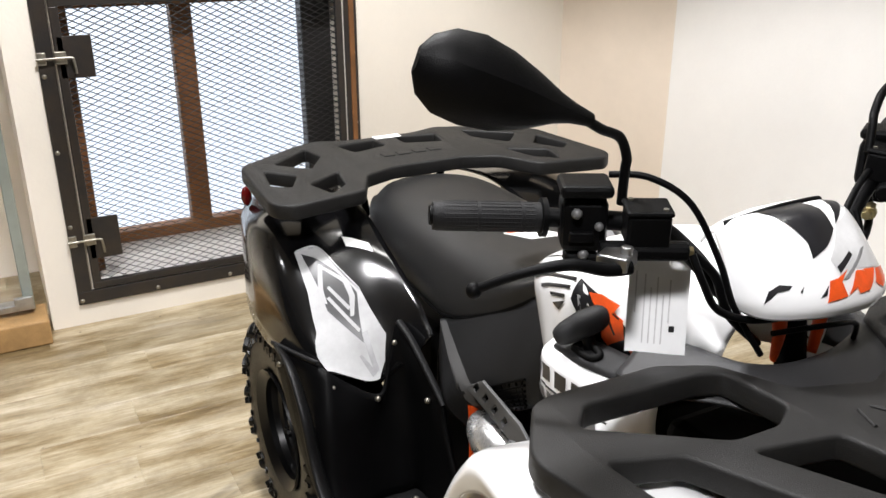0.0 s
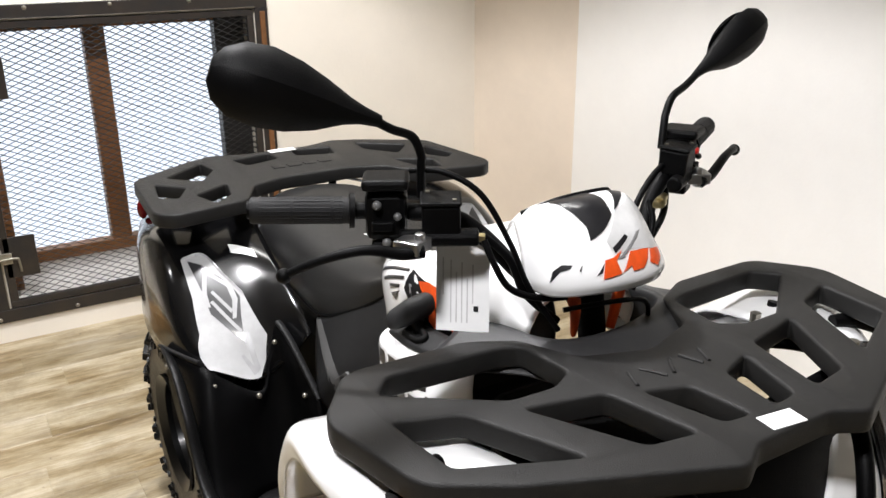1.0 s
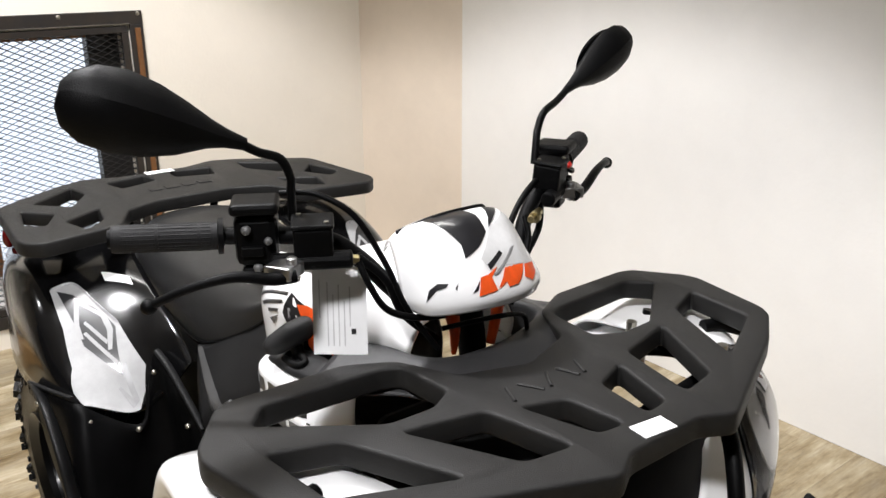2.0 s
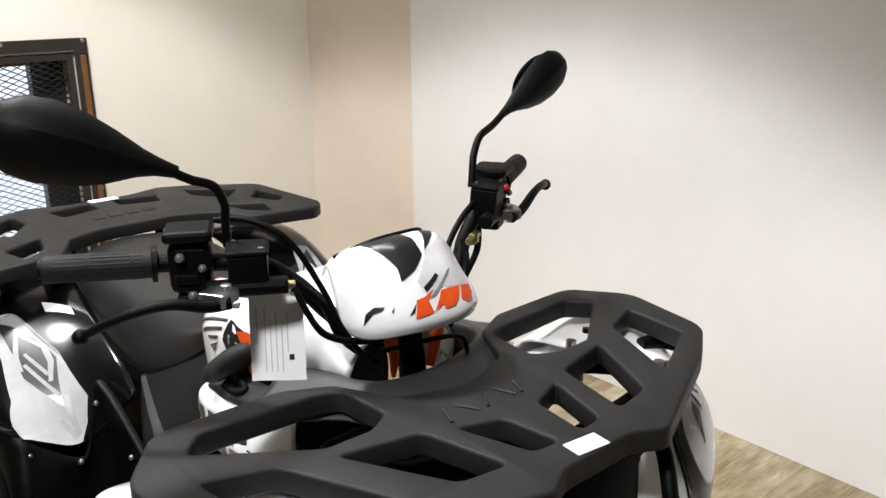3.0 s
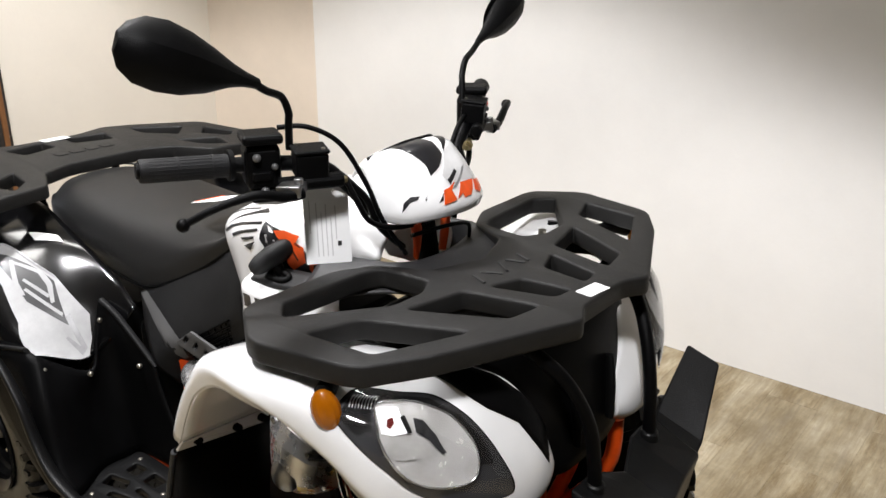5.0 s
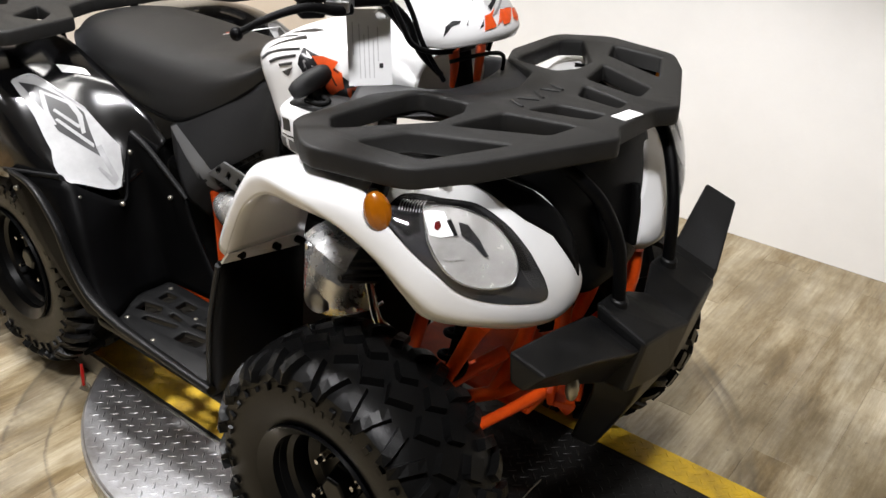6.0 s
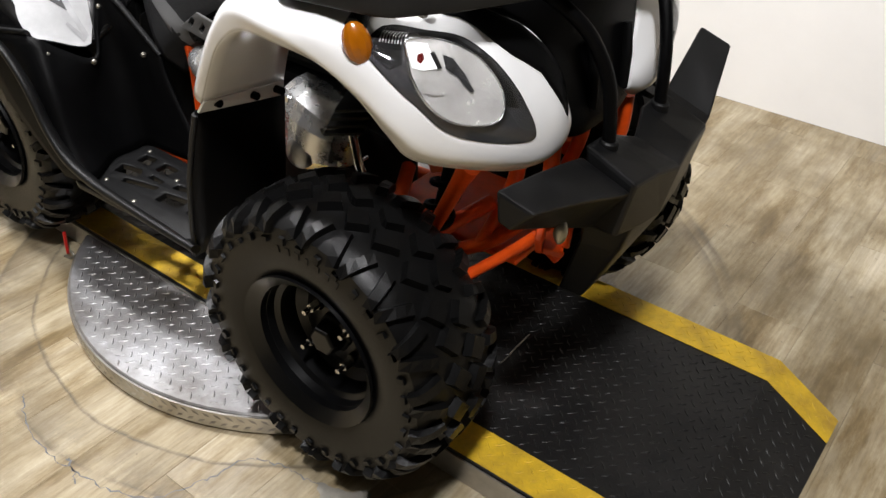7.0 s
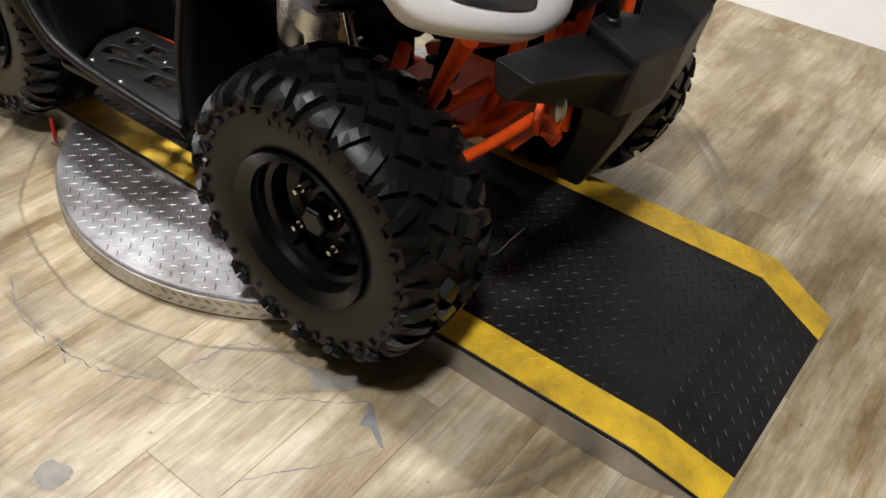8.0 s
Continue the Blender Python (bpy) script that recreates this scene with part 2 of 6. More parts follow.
def thing(name, label, category, at=(0, 0, 0), group="", kind=""):
    ob = new(name)
    ob.empty_display_size = 0.05
    ob.location = at
    return tagged(ob, label, category, group, kind)


def box(bm, at, size, turn=None):
    m = Matrix.Translation(at) @ (turn.to_4x4() if turn is not None else Matrix()) @ Matrix.Diagonal((*size, 1))
    return bmesh.ops.create_cube(bm, size=1, matrix=m)["verts"]


def rot(rx=0, ry=0, rz=0):
    return Euler((radians(rx), radians(ry), radians(rz))).to_matrix()


def rod(bm, a, b, r, r2=None, seg=14):
    a, b = Vector(a), Vector(b)
    d = b - a
    m = Matrix.Translation((a + b) / 2) @ d.to_track_quat("Z", "Y").to_matrix().to_4x4()
    bmesh.ops.create_cone(bm, cap_ends=True, segments=seg, radius1=r, radius2=r if r2 is None else r2, depth=d.length, matrix=m)


def spline(pts, n=6):
    """Points along a smooth curve through pts."""
    p = [Vector(q) for q in pts]
    out = []
    for i in range(len(p) - 1):
        a, b, c, d = p[max(i - 1, 0)], p[i], p[i + 1], p[min(i + 2, len(p) - 1)]
        for k in range(n):
            t = k / n
            out.append(0.5 * ((2 * b) + (c - a) * t + (2 * a - 5 * b + 4 * c - d) * t * t + (3 * b - a - 3 * c + d) * t ** 3))
    out.append(p[-1])
    return out


def tube(bm, pts, r, seg=10, n=6, smooth_path=True, flat=1.0):
    """A swept tube through pts. r: a radius, or one for each of pts."""
    path = spline(pts, n) if smooth_path else [Vector(q) for q in pts]
    count = len(path)
    radii = [r] * count if isinstance(r, (int, float)) else [float(np.interp(i / (count - 1), np.linspace(0, 1, len(r)), r)) for i in range(count)]
    rings, up = [], None
    for i, p in enumerate(path):
        d = (path[min(i + 1, count - 1)] - path[max(i - 1, 0)]).normalized()
        if up is None:
            up = d.orthogonal().normalized()
        up = (up - d * up.dot(d)).normalized()
        side = d.cross(up)
        rings.append([bm.verts.new(p + (up * math.cos(a) * flat + side * math.sin(a)) * radii[i]) for a in (2 * math.pi * k / seg for k in range(seg))])
    for i in range(count - 1):
        for k in range(seg):
            bm.faces.new((rings[i][k], rings[i][(k + 1) % seg], rings[i + 1][(k + 1) % seg], rings[i + 1][k]))
    bm.faces.new(rings[0][::-1])
    bm.faces.new(rings[-1])


def lathe(bm, profile, seg, m=None, closed=False):
    """profile: (radius, along) pairs, turned round the local z axis."""
    m = m or Matrix()
    rings = [[bm.verts.new(m @ Vector((r * math.cos(2 * math.pi * k / seg), r * math.sin(2 * math.pi * k / seg), z))) for k in range(seg)] for r, z in profile]
    pairs = list(zip(rings, rings[1:])) + ([(rings[-1], rings[0])] if closed else [])
    for a, b in pairs:
        for k in range(seg):
            bm.faces.new((a[k], a[(k + 1) % seg], b[(k + 1) % seg], b[k]))
    if not closed:
        for ring in (rings[0], rings[-1]):
            bm.faces.new(ring)


def slab(name, outer, holes, z0, z1, round_edge, material, parent, label="", m=None):
    """A plate with holes, extruded from a flat outline, with rounded edges."""
    cu = bpy.data.curves.new(name, "CURVE")
    cu.dimensions, cu.fill_mode = "2D", "BOTH"
    cu.extrude, cu.bevel_depth, cu.bevel_resolution = (z1 - z0) / 2 - round_edge, round_edge, 2
    cu.offset = -round_edge
    for loop in [outer] + holes:
        sp = cu.splines.new("POLY")
        sp.points.add(len(loop) - 1)
        for pt, q in zip(sp.points, loop):
            pt.co = (q[0], q[1], 0, 1)
        sp.use_cyclic_u = True
    tmp = bpy.data.objects.new(name, cu)
    scene.collection.objects.link(tmp)
    dg = bpy.context.evaluated_depsgraph_get()
    me = bpy.data.meshes.new_from_object(tmp.evaluated_get(dg))
    bpy.data.objects.remove(tmp)
    bpy.data.curves.remove(cu)
    bm = bmesh.new()
    bm.from_mesh(me)
    bpy.data.meshes.remove(me)
    bmesh.ops.remove_doubles(bm, verts=bm.verts[:], dist=1e-5)
    bmesh.ops.translate(bm, verts=bm.verts[:], vec=(0, 0, (z0 + z1) / 2))
    if m is not None:
        bmesh.ops.transform(bm, matrix=m, verts=bm.verts[:])
    return part(name, bm, material, parent, label, smooth=35)


def soften(loop, r, n=3):
    """Cut the corners of a flat outline to arcs of about r."""
    out, c = [], len(loop)
    for i in range(c):
        a, b, d = (Vector((*loop[j % c][:2], 0)) for j in (i - 1, i, i + 1))
        u, v = a - b, d - b
        k = min(r, u.length * 0.45, v.length * 0.45)
        p, q = b + u.normalized() * k, b + v.normalized() * k
        for j in range(n + 1):
            t = j / n
            w = p * (1 - t) ** 2 + b * 2 * t * (1 - t) + q * t * t
            out.append((w.x, w.y))
    return out


class Skin:
    """A smooth surface through rows of points; (u, v) run from 0 to 1 along and across the rows."""

    def __init__(self, rows, side=1, shift=0.0, out=1):
        self.k = out
        self.p = np.array([[(q[0], side * q[1] + shift, q[2]) for q in row] for row in rows], float)

    @staticmethod
    def _cat(p, t):
        n = len(p) - 1
        x = min(max(t, 0.0), 1.0) * n
        i = min(int(x), n - 1)
        f = x - i
        b, c = p[i], p[i + 1]
        a = p[i - 1] if i > 0 else 2 * b - c
        d = p[i + 2] if i + 2 <= n else 2 * c - b
        return 0.5 * (2 * b + (c - a) * f + (2 * a - 5 * b + 4 * c - d) * f * f + (3 * b - a - 3 * c + d) * f ** 3)

    def at(self, u, v, off=0.0):
        q = self._cat(np.array([self._cat(row, v) for row in self.p]), u)
        if off:
            e = 1e-3
            a = self.at(min(u + e, 1), v) - self.at(max(u - e, 0), v)
            b = self.at(u, min(v + e, 1)) - self.at(u, max(v - e, 0))
            return Vector(q) + a.cross(b).normalized() * (off * self.k)
        return Vector(q)

    def grid(self, nu, nv, u0=0.0, u1=1.0, v0=0.0, v1=1.0, off=0.0):
        bm = bmesh.new()
        g = [[bm.verts.new(self.at(u0 + (u1 - u0) * i / nu, v0 + (v1 - v0) * j / nv, off)) for j in range(nv + 1)] for i in range(nu + 1)]
        for i in range(nu):
            for j in range(nv):
                bm.faces.new((g[i][j], g[i + 1][j], g[i + 1][j + 1], g[i][j + 1]))
        return bm

    def patch(self, loop, off, rings=5, dome=0.0):
        """A decal or lens: a closed outline in (u, v), laid on the surface; it bulges by dome in its middle."""
        bm = bmesh.new()
        cu, cv = sum(q[0] for q in loop) / len(loop), sum(q[1] for q in loop) / len(loop)
        fine = []
        for i in range(len(loop)):
            a, b = loop[i], loop[(i + 1) % len(loop)]
            for k in range(3):
                fine.append((a[0] + (b[0] - a[0]) * k / 3, a[1] + (b[1] - a[1]) * k / 3))
        prev = None
        for r in range(rings):
            s = 1 - r / rings
            ring = [bm.verts.new(self.at(cu + (u - cu) * s, cv + (v - cv) * s, off + dome * (1 - s * s))) for u, v in fine]
            if prev:
                for k in range(len(ring)):
                    bm.faces.new((prev[k], prev[(k + 1) % len(ring)], ring[(k + 1) % len(ring)], ring[k]))
            prev = ring
        mid = bm.verts.new(self.at(cu, cv, off + dome))
        for k in range(len(prev)):
            bm.faces.new((prev[k], prev[(k + 1) % len(prev)], mid))
        return bm


# ---- the room ----
X_WALL, Y_WALL, X_END, Y_END, H_ROOM = -1.84, 1.55, 4.2, -4.2, 2.9
WIN = (-0.66, 0.43, 0.08, 1.17)  # the grille's y0, y1, z0, z1
OPEN = (-0.60, 0.37, 0.14, 1.11)  # the hole in the wall behind it


def wall_box(name, lo, hi, material, label):
    bm = bmesh.new()
    box(bm, [(a + b) / 2 for a, b in zip(lo, hi)], [b - a for a, b in zip(lo, hi)])
    return tagged(part(name, bm, material), label, "wall", kind="structure")


def window_wall():
    bm = bmesh.new()
    x0, x1 = X_WALL - 0.2, X_WALL
    ya, yb = -0.755, 1.40
    for lo, hi in (((ya, 0), (OPEN[0], H_ROOM)), ((OPEN[1], 0), (yb, H_ROOM)), ((OPEN[0], 0), (OPEN[1], OPEN[2])), ((OPEN[0], OPEN[3]), (OPEN[1], H_ROOM))):
        box(bm, ((x0 + x1) / 2, (lo[0] + hi[0]) / 2, (lo[1] + hi[1]) / 2), (x1 - x0, hi[0] - lo[0], hi[1] - lo[1]))
    return tagged(part("wall_west", bm, CREAM), "cream painted wall with a low square window opening", "wall", kind="structure")


window_wall()
wall_box("wall_north", (-1.357, Y_WALL, 0), (X_END, Y_WALL + 0.15, H_ROOM), WALL, "plain white painted wall beside the quad bike")
bm = bmesh.new()
c = [(-1.84, 1.372), (-1.357, 1.55), (-1.357, 1.70), (-1.99, 1.70), (-1.99, 1.372)]
lower = [bm.verts.new((x, y, 0)) for x, y in c]
upper = [bm.verts.new((x, y, H_ROOM)) for x, y in c]
bm.faces.new(lower[::-1]), bm.faces.new(upper)
for i in range(len(c)):
    j = (i + 1) % len(c)
    bm.faces.new((lower[i], lower[j], upper[j], upper[i]))
tagged(part("wall_corner", bm, TAN), "tan panel set slantwise across the room corner", "wall", kind="structure")
# unseen walls, coloured dark so that less light bounces onto the bike
wall_box("wall_east", (X_END, Y_END - 0.15, 0), (X_END + 0.15, Y_WALL + 0.15, H_ROOM), SHADE, "unseen wall, dark grey to cut bounced light")
wall_box("wall_south", (-2.6, Y_END - 0.15, 0), (X_END, Y_END, H_ROOM), SHADE, "unseen wall, dark grey to cut bounced light")
wall_box("wall_alcove", (-2.6, Y_END, 0), (-2.45, -0.755, H_ROOM), CREAM, "cream wall at the back of a glazed alcove")
wall_box("wall_return", (-2.45, -0.755, 0), (X_WALL - 0.2, -0.655, H_ROOM), CREAM, "cream return of the window wall")
# unseen ceiling, its grey kept low to hold back bounced light
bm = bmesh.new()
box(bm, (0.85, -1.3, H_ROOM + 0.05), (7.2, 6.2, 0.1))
tagged(part("ceiling", bm, CEIL), "unseen grey ceiling, darkened to cut bounced light", "ceiling", kind="structure")

# made-up fittings for the added fill lamps
for lx, ly, lw in FILL_BATTENS:
    lamp = thing("fill_lamp", "white batten lamp added out of view to brighten the walls", "lamp", (lx, ly, H_ROOM - 0.04), group="batten lamps")
    bm = bmesh.new()
    box(bm, (0, 0, 0.02), (1.26, 0.2, 0.04))
    part("housing", bm, CEIL, lamp, bevel=0.004)
    bm = bmesh.new()
    box(bm, (0, 0, -0.015), (1.2, 0.16, 0.03))
    part("diffuser", bm, LAMPGLOW, lamp, bevel=0.008)
for lx, ly, lw, la, lr in LAMPS:
    lamp = thing("unseen_spotlight", "round white spotlight placed out of view on the ceiling", "lamp", (lx, ly, H_ROOM), group="ceiling spotlights")
    bm = bmesh.new()
    lathe(bm, [(0.112, -0.050), (0.120, -0.052), (0.122, -0.046), (0.118, 0.0), (0.108, 0.0), (0.108, -0.046)], 40, closed=True)
    part("housing", bm, CEIL, lamp, smooth=40)
    bm = bmesh.new()
    lathe(bm, [(0.106, -0.030), (0.106, -0.022)], 40)
    part("diffuser", bm, LAMPGLOW, lamp)


# ---- the window and its steel grille ----
window = thing("window_1", "low window behind a black steel grille of expanded mesh", "window", (X_WALL, 0, 0), kind="structure")
y0, y1, z0, z1 = WIN
bm = bmesh.new()
fw, ft = 0.048, 0.012
for at, size in (((0, (y0 + y1) / 2, z0 + fw / 2), (ft, y1 - y0, fw)), ((0, (y0 + y1) / 2, z1 - fw / 2), (ft, y1 - y0, fw)),
                 ((0, y0 + fw / 2, (z0 + z1) / 2), (ft, fw, z1 - z0 - 2 * fw)), ((0, y1 - fw / 2, (z0 + z1) / 2), (ft, fw, z1 - z0 - 2 * fw))):
    box(bm, (ft / 2 + 0.001, at[1], at[2]), size)
part("grille_frame", bm, STEEL, window, bevel=0.002)
for by, bz in ([(y0 + 0.012, z) for z in (0.095, 0.37, 0.63, 0.88, 1.14)] + [(y1 - 0.016, z) for z in (0.10, 0.36, 0.617, 0.88, 1.16)]
               + [(y, z0 + 0.014) for y in (-0.39, -0.125, 0.14)] + [(y, z1 - 0.012) for y in (-0.40, -0.132, 0.14)]):
    bm = bmesh.new()
    bmesh.ops.create_uvsphere(bm, u_segments=10, v_segments=6, radius=0.008, matrix=Matrix.Translation((0.013, by, bz)) @ Matrix.Diagonal((0.6, 1, 1, 1)))
    part("bolt", bm, ZINC, window, smooth=60)
# the inner angle-iron frame that swings, its wire edge, and the expanded mesh
iy0, iy1, iz0, iz1 = y0 + 0.055, y1 - 0.055, z0 + 0.052, z1 - 0.052
bm = bmesh.new()
for at, size in ((((iy0 + iy1) / 2, iz0 + 0.012), (iy1 - iy0, 0.024)), (((iy0 + iy1) / 2, iz1 - 0.012), (iy1 - iy0, 0.024)),
                 ((iy0 + 0.014, (iz0 + iz1) / 2), (0.028, iz1 - iz0 - 0.048)), ((iy1 - 0.012, (iz0 + iz1) / 2), (0.024, iz1 - iz0 - 0.048))):
    box(bm, (0.0, at[0], at[1]), (0.022, size[0], size[1]))
part("gate_frame", bm, STEEL, window, bevel=0.002)
bm = bmesh.new()
tube(bm, [(0.016, y0 + 0.05, z1 - 0.04), (0.016, y0 + 0.05, 0.6), (0.016, y0 + 0.048, z0 + 0.06)], 0.0022, 6)
tube(bm, [(0.016, y0 + 0.05, z1 - 0.045), (0.016, -0.1, z1 - 0.046), (0.016, y1 - 0.05, z1 - 0.045)], 0.0022, 6)
part("wire", bm, ZINC, window, smooth=60)


def mesh_panel():
    """Expanded metal: zig-zag strands that meet in flat bonds."""
    verts, faces = [], []
    py, pz, w, t = 0.044, 0.0215, 0.0030, 0.0045
    rows, cols = int((iz1 - iz0) / pz), int((iy1 - iy0) / (py / 2))
    for r in range(rows + 1):
        for c in range(cols):
            ya, yb = iy0 + c * py / 2, iy0 + (c + 1) * py / 2
            za, zb = iz0 + r * pz + (pz / 2 if c % 2 else 0), iz0 + r * pz + (0 if c % 2 else pz / 2)
            za, zb = za + pz * 0.06 * (1 if c % 2 else -1) * -1, zb
            if max(za, zb) > iz1:
                continue
            k = len(verts)
            for y, z in ((ya, za), (yb, zb)):
                verts += [(0.002, y, z - w / 2), (0.002 + t, y, z + w / 2), (0.002 + t, y, z + w), (0.002, y, z)]
            faces += [(k + a, k + (a + 1) % 4, k + 4 + (a + 1) % 4, k + 4 + a) for a in range(4)]
            # the other strand of the diamond
            k = len(verts)
            for y, z in ((ya, za), (yb, zb)):
                z2 = iz0 + r * pz - (z - iz0 - r * pz)
                verts += [(0.002, y, z2 - w / 2), (0.002 + t, y, z2 + w / 2), (0.002 + t, y, z2 + w), (0.002, y, z2)]
            if min(iz0 + r * pz - (za - iz0 - r * pz), 9) > iz0:
                faces += [(k + a, k + (a + 1) % 4, k + 4 + (a + 1) % 4, k + 4 + a) for a in range(4)]
    me = bpy.data.meshes.new("mesh_panel")
    me.from_pydata(verts, [], faces)
    me.materials.append(MESHM)
    ob = new("mesh_panel", me)
    ob.parent = window
    tagged(ob, "dark expanded steel mesh of flat diamonds", kind="stuff")


mesh_panel()
for pz0, pz1, bz in ((0.868, 1.003, 0.936), (0.243, 0.392, 0.318)):
    bm = bmesh.new()
    box(bm, (0.008, -0.545, (pz0 + pz1) / 2), (0.006, 0.105, pz1 - pz0))
    lock = part("lock_plate", bm, STEEL, window, "dark perforated lock plate", bevel=0.002)
    bm = bmesh.new()
    box(bm, (0.016, -0.592, bz), (0.010, 0.036, 0.040))
    box(bm, (0.016, -0.648, bz), (0.010, 0.026, 0.040))
    part("bolt_bracket", bm, ZINC, lock, bevel=0.002)
    bm = bmesh.new()
    tube(bm, [(0.025, -0.665, bz), (0.026, -0.60, bz), (0.027, -0.562, bz), (0.028, -0.555, bz - 0.008), (0.028, -0.552, bz - 0.05)], 0.0045, 8)
    part("sliding_bolt", bm, ZINC, lock, smooth=60)
# the brown window behind it
depth = -0.13
for ya, yb, za, zb in ((-0.60, -0.545, 0.14, 1.11), (0.255, 0.37, 0.14, 1.11), (-0.545, 0.255, 1.075, 1.11), (-0.545, 0.255, 0.243, 0.287), (-0.215, -0.142, 0.287, 1.075)):
    bm = bmesh.new()
    box(bm, (depth, (ya + yb) / 2, (za + zb) / 2), (0.06, yb - ya, zb - za))
    part("window_frame", bm, OAK if ya != 0.255 else MESHM, window, bevel=0.004)
for ya, yb in ((-0.545, -0.215), (-0.142, 0.255)):
    bm = bmesh.new()
    box(bm, (depth, (ya + yb) / 2, 0.681), (0.006, yb - ya, 0.788))
    pane = part("pane", bm, LENS, window)
    pane.visible_shadow = False
bm = bmesh.new()
box(bm, (-0.095, -0.115, 0.147), (0.19, 0.965, 0.010))
box(bm, (-0.150, -0.145, 0.197), (0.03, 0.80, 0.090))
part("window_sill", bm, WALL, window, bevel=0.003)
bm = bmesh.new()
box(bm, (0, 0, 0), (0.02, 1.26, 1.3))
back = part("backdrop", bm, SKYPANE)
back.location = (X_WALL - 0.30, -0.02, 0.70)
tagged(back, "bright overcast daylight outside the window", "backdrop", kind="structure")
bm = bmesh.new()
box(bm, (X_WALL + 0.012, 0.409, 0.62), (0.012, 0.02, 0.98))
tagged(part("trim", bm, OAK, bevel=0.003), "brown wooden edge strip beside the grille", "trim", kind="structure")

# ---- the alcove beside the window wall ----
plinth = thing("wooden_plinth", "low oiled pine plinth at the foot of the wall", "plinth", (-1.81, -1.2, 0))
bm = bmesh.new()
box(bm, (0, 0, 0.046), (0.16, 0.87, 0.09))
part("board", bm, PLINTH, plinth, bevel=0.006)
panel = thing("glass_panel", "upright glass panel with a grey metal edge on the plinth", "glass panel", (-1.86, -1.2, 0.091))
bm = bmesh.new()
box(bm, (0, -0.02, 0.95), (0.01, 0.80, 1.9))
g = part("glass", bm, LENS, panel)
g.visible_shadow = False
bm = bmesh.new()
box(bm, (0, 0.385, 0.95), (0.03, 0.035, 1.9))
part("edge_profile", bm, GREYMETAL, panel, bevel=0.004)
bm = bmesh.new()
box(bm, (0.03, 0.33, 0.03), (0.05, 0.14, 0.025))
box(bm, (0.045, 0.37, 0.05), (0.02, 0.06, 0.03))
part("clamp", bm, ALLOY, panel, bevel=0.004)


# ---- the turntable with its ramp ----
TOP = 0.05
table = thing("vehicle_turntable", "round tread-plate turntable with a black ramp and yellow edges", "turntable", (0.2, 0, 0))
bm = bmesh.new()
lathe(bm, [(0.533, 0.0), (0.538, 0.004), (0.538, TOP - 0.003), (0.535, TOP)], 96)
part("disc", bm, PLATE, table, "silver aluminium tread plate, scuffed in the middle", smooth=40)
bm = bmesh.new()
lathe(bm, [(0.5385, 0.006), (0.5425, 0.006), (0.5425, TOP - 0.006), (0.5385, TOP - 0.006)], 96, closed=True)
rim_band = part("rim_band", bm, EDGE, table, "worn bright aluminium edge band", smooth=40)
verts, faces = [], []
for k in range(150):
    for row, lean in ((0.017, 1), (0.034, -1)):
        a0 = 2 * math.pi * (k + (0.5 if lean > 0 else 0.0)) / 150
        n0 = len(verts)
        for da, dz, dr in ((-0.0085, -0.0055 * lean, 0.0), (0.0030, -0.0025 * lean, 0.0), (0.0085, 0.0055 * lean, 0.0), (-0.0030, 0.0025 * lean, 0.0), (0.0, 0.0, 0.0012)):
            ang, rr = a0 + da / 0.5425, 0.5427 + dr
            verts.append((rr * math.cos(ang), rr * math.sin(ang), row + dz))
        faces += [(n0, n0 + 1, n0 + 4), (n0 + 1, n0 + 2, n0 + 4), (n0 + 2, n0 + 3, n0 + 4), (n0 + 3, n0, n0 + 4)]
me = bpy.data.meshes.new("band_pattern")
me.from_pydata(verts, [], faces)
me.materials.append(PLATE)
band = new("band_pattern", me)
band.parent = rim_band
tagged(band, "raised lozenges of the edge band", kind="stuff")


def lugs(name, keep, z_at, material, label, tilt=0.0):
    """Raised tread-plate lozenges, laid crosswise in turn."""
    verts, faces = [], []
    step, a, b, h = 0.0212, 0.0108, 0.0026, 0.0014
    for i in range(-78, 79):
        for j in range(-78, 79):
            x, y = (i - j) * step * 0.70710678, (i + j) * step * 0.70710678
            if not keep(x, y):
                continue
            along = (i + j) % 2 == 0
            k = len(verts)
            zb, zn = z_at(x), z_at(x + 0.001)
            slope = (zn - zb) / 0.001
            for dx, dy, dz in ((-a, 0, 0), (0, -b, 0), (a, 0, 0), (0, b, 0), (-a * 0.55, 0, h), (0, -b * 0.3, h), (a * 0.55, 0, h), (0, b * 0.3, h)):
                if not along:
                    dx, dy = dy, dx
                # the pattern lies at 45 degrees to the table
                c = 0.70710678
                ex, ey = dx * c - dy * c, dx * c + dy * c
                verts.append((x + ex, y + ey, zb + slope * ex + dz))
            faces += [(k, k + 1, k + 5, k + 4), (k + 1, k + 2, k + 6, k + 5), (k + 2, k + 3, k + 7, k + 6), (k + 3, k, k + 4, k + 7), (k + 4, k + 5, k + 6, k + 7)]
    me = bpy.data.meshes.new(name)
    me.from_pydata(verts, [], faces)
    me.materials.append(material)
    ob = new(name, me)
    ob.parent = table
    tagged(ob, label, kind="stuff")
    return ob


RAMP_Y, TAPE, KNEE, LIP = 0.30, 0.075, 1.003, 1.142


def ramp_z(x):
    """Height of the ramp's top over local x, both ends alike."""
    d = abs(x)
    return TOP + 0.012 if d < KNEE else TOP + 0.012 - (d - KNEE) * (TOP + 0.008) / (LIP - KNEE)


def ramp_w(x):
    """Half the ramp's width: it narrows a little on the slope."""
    return RAMP_Y - max(0.0, abs(x) - KNEE) * 0.19


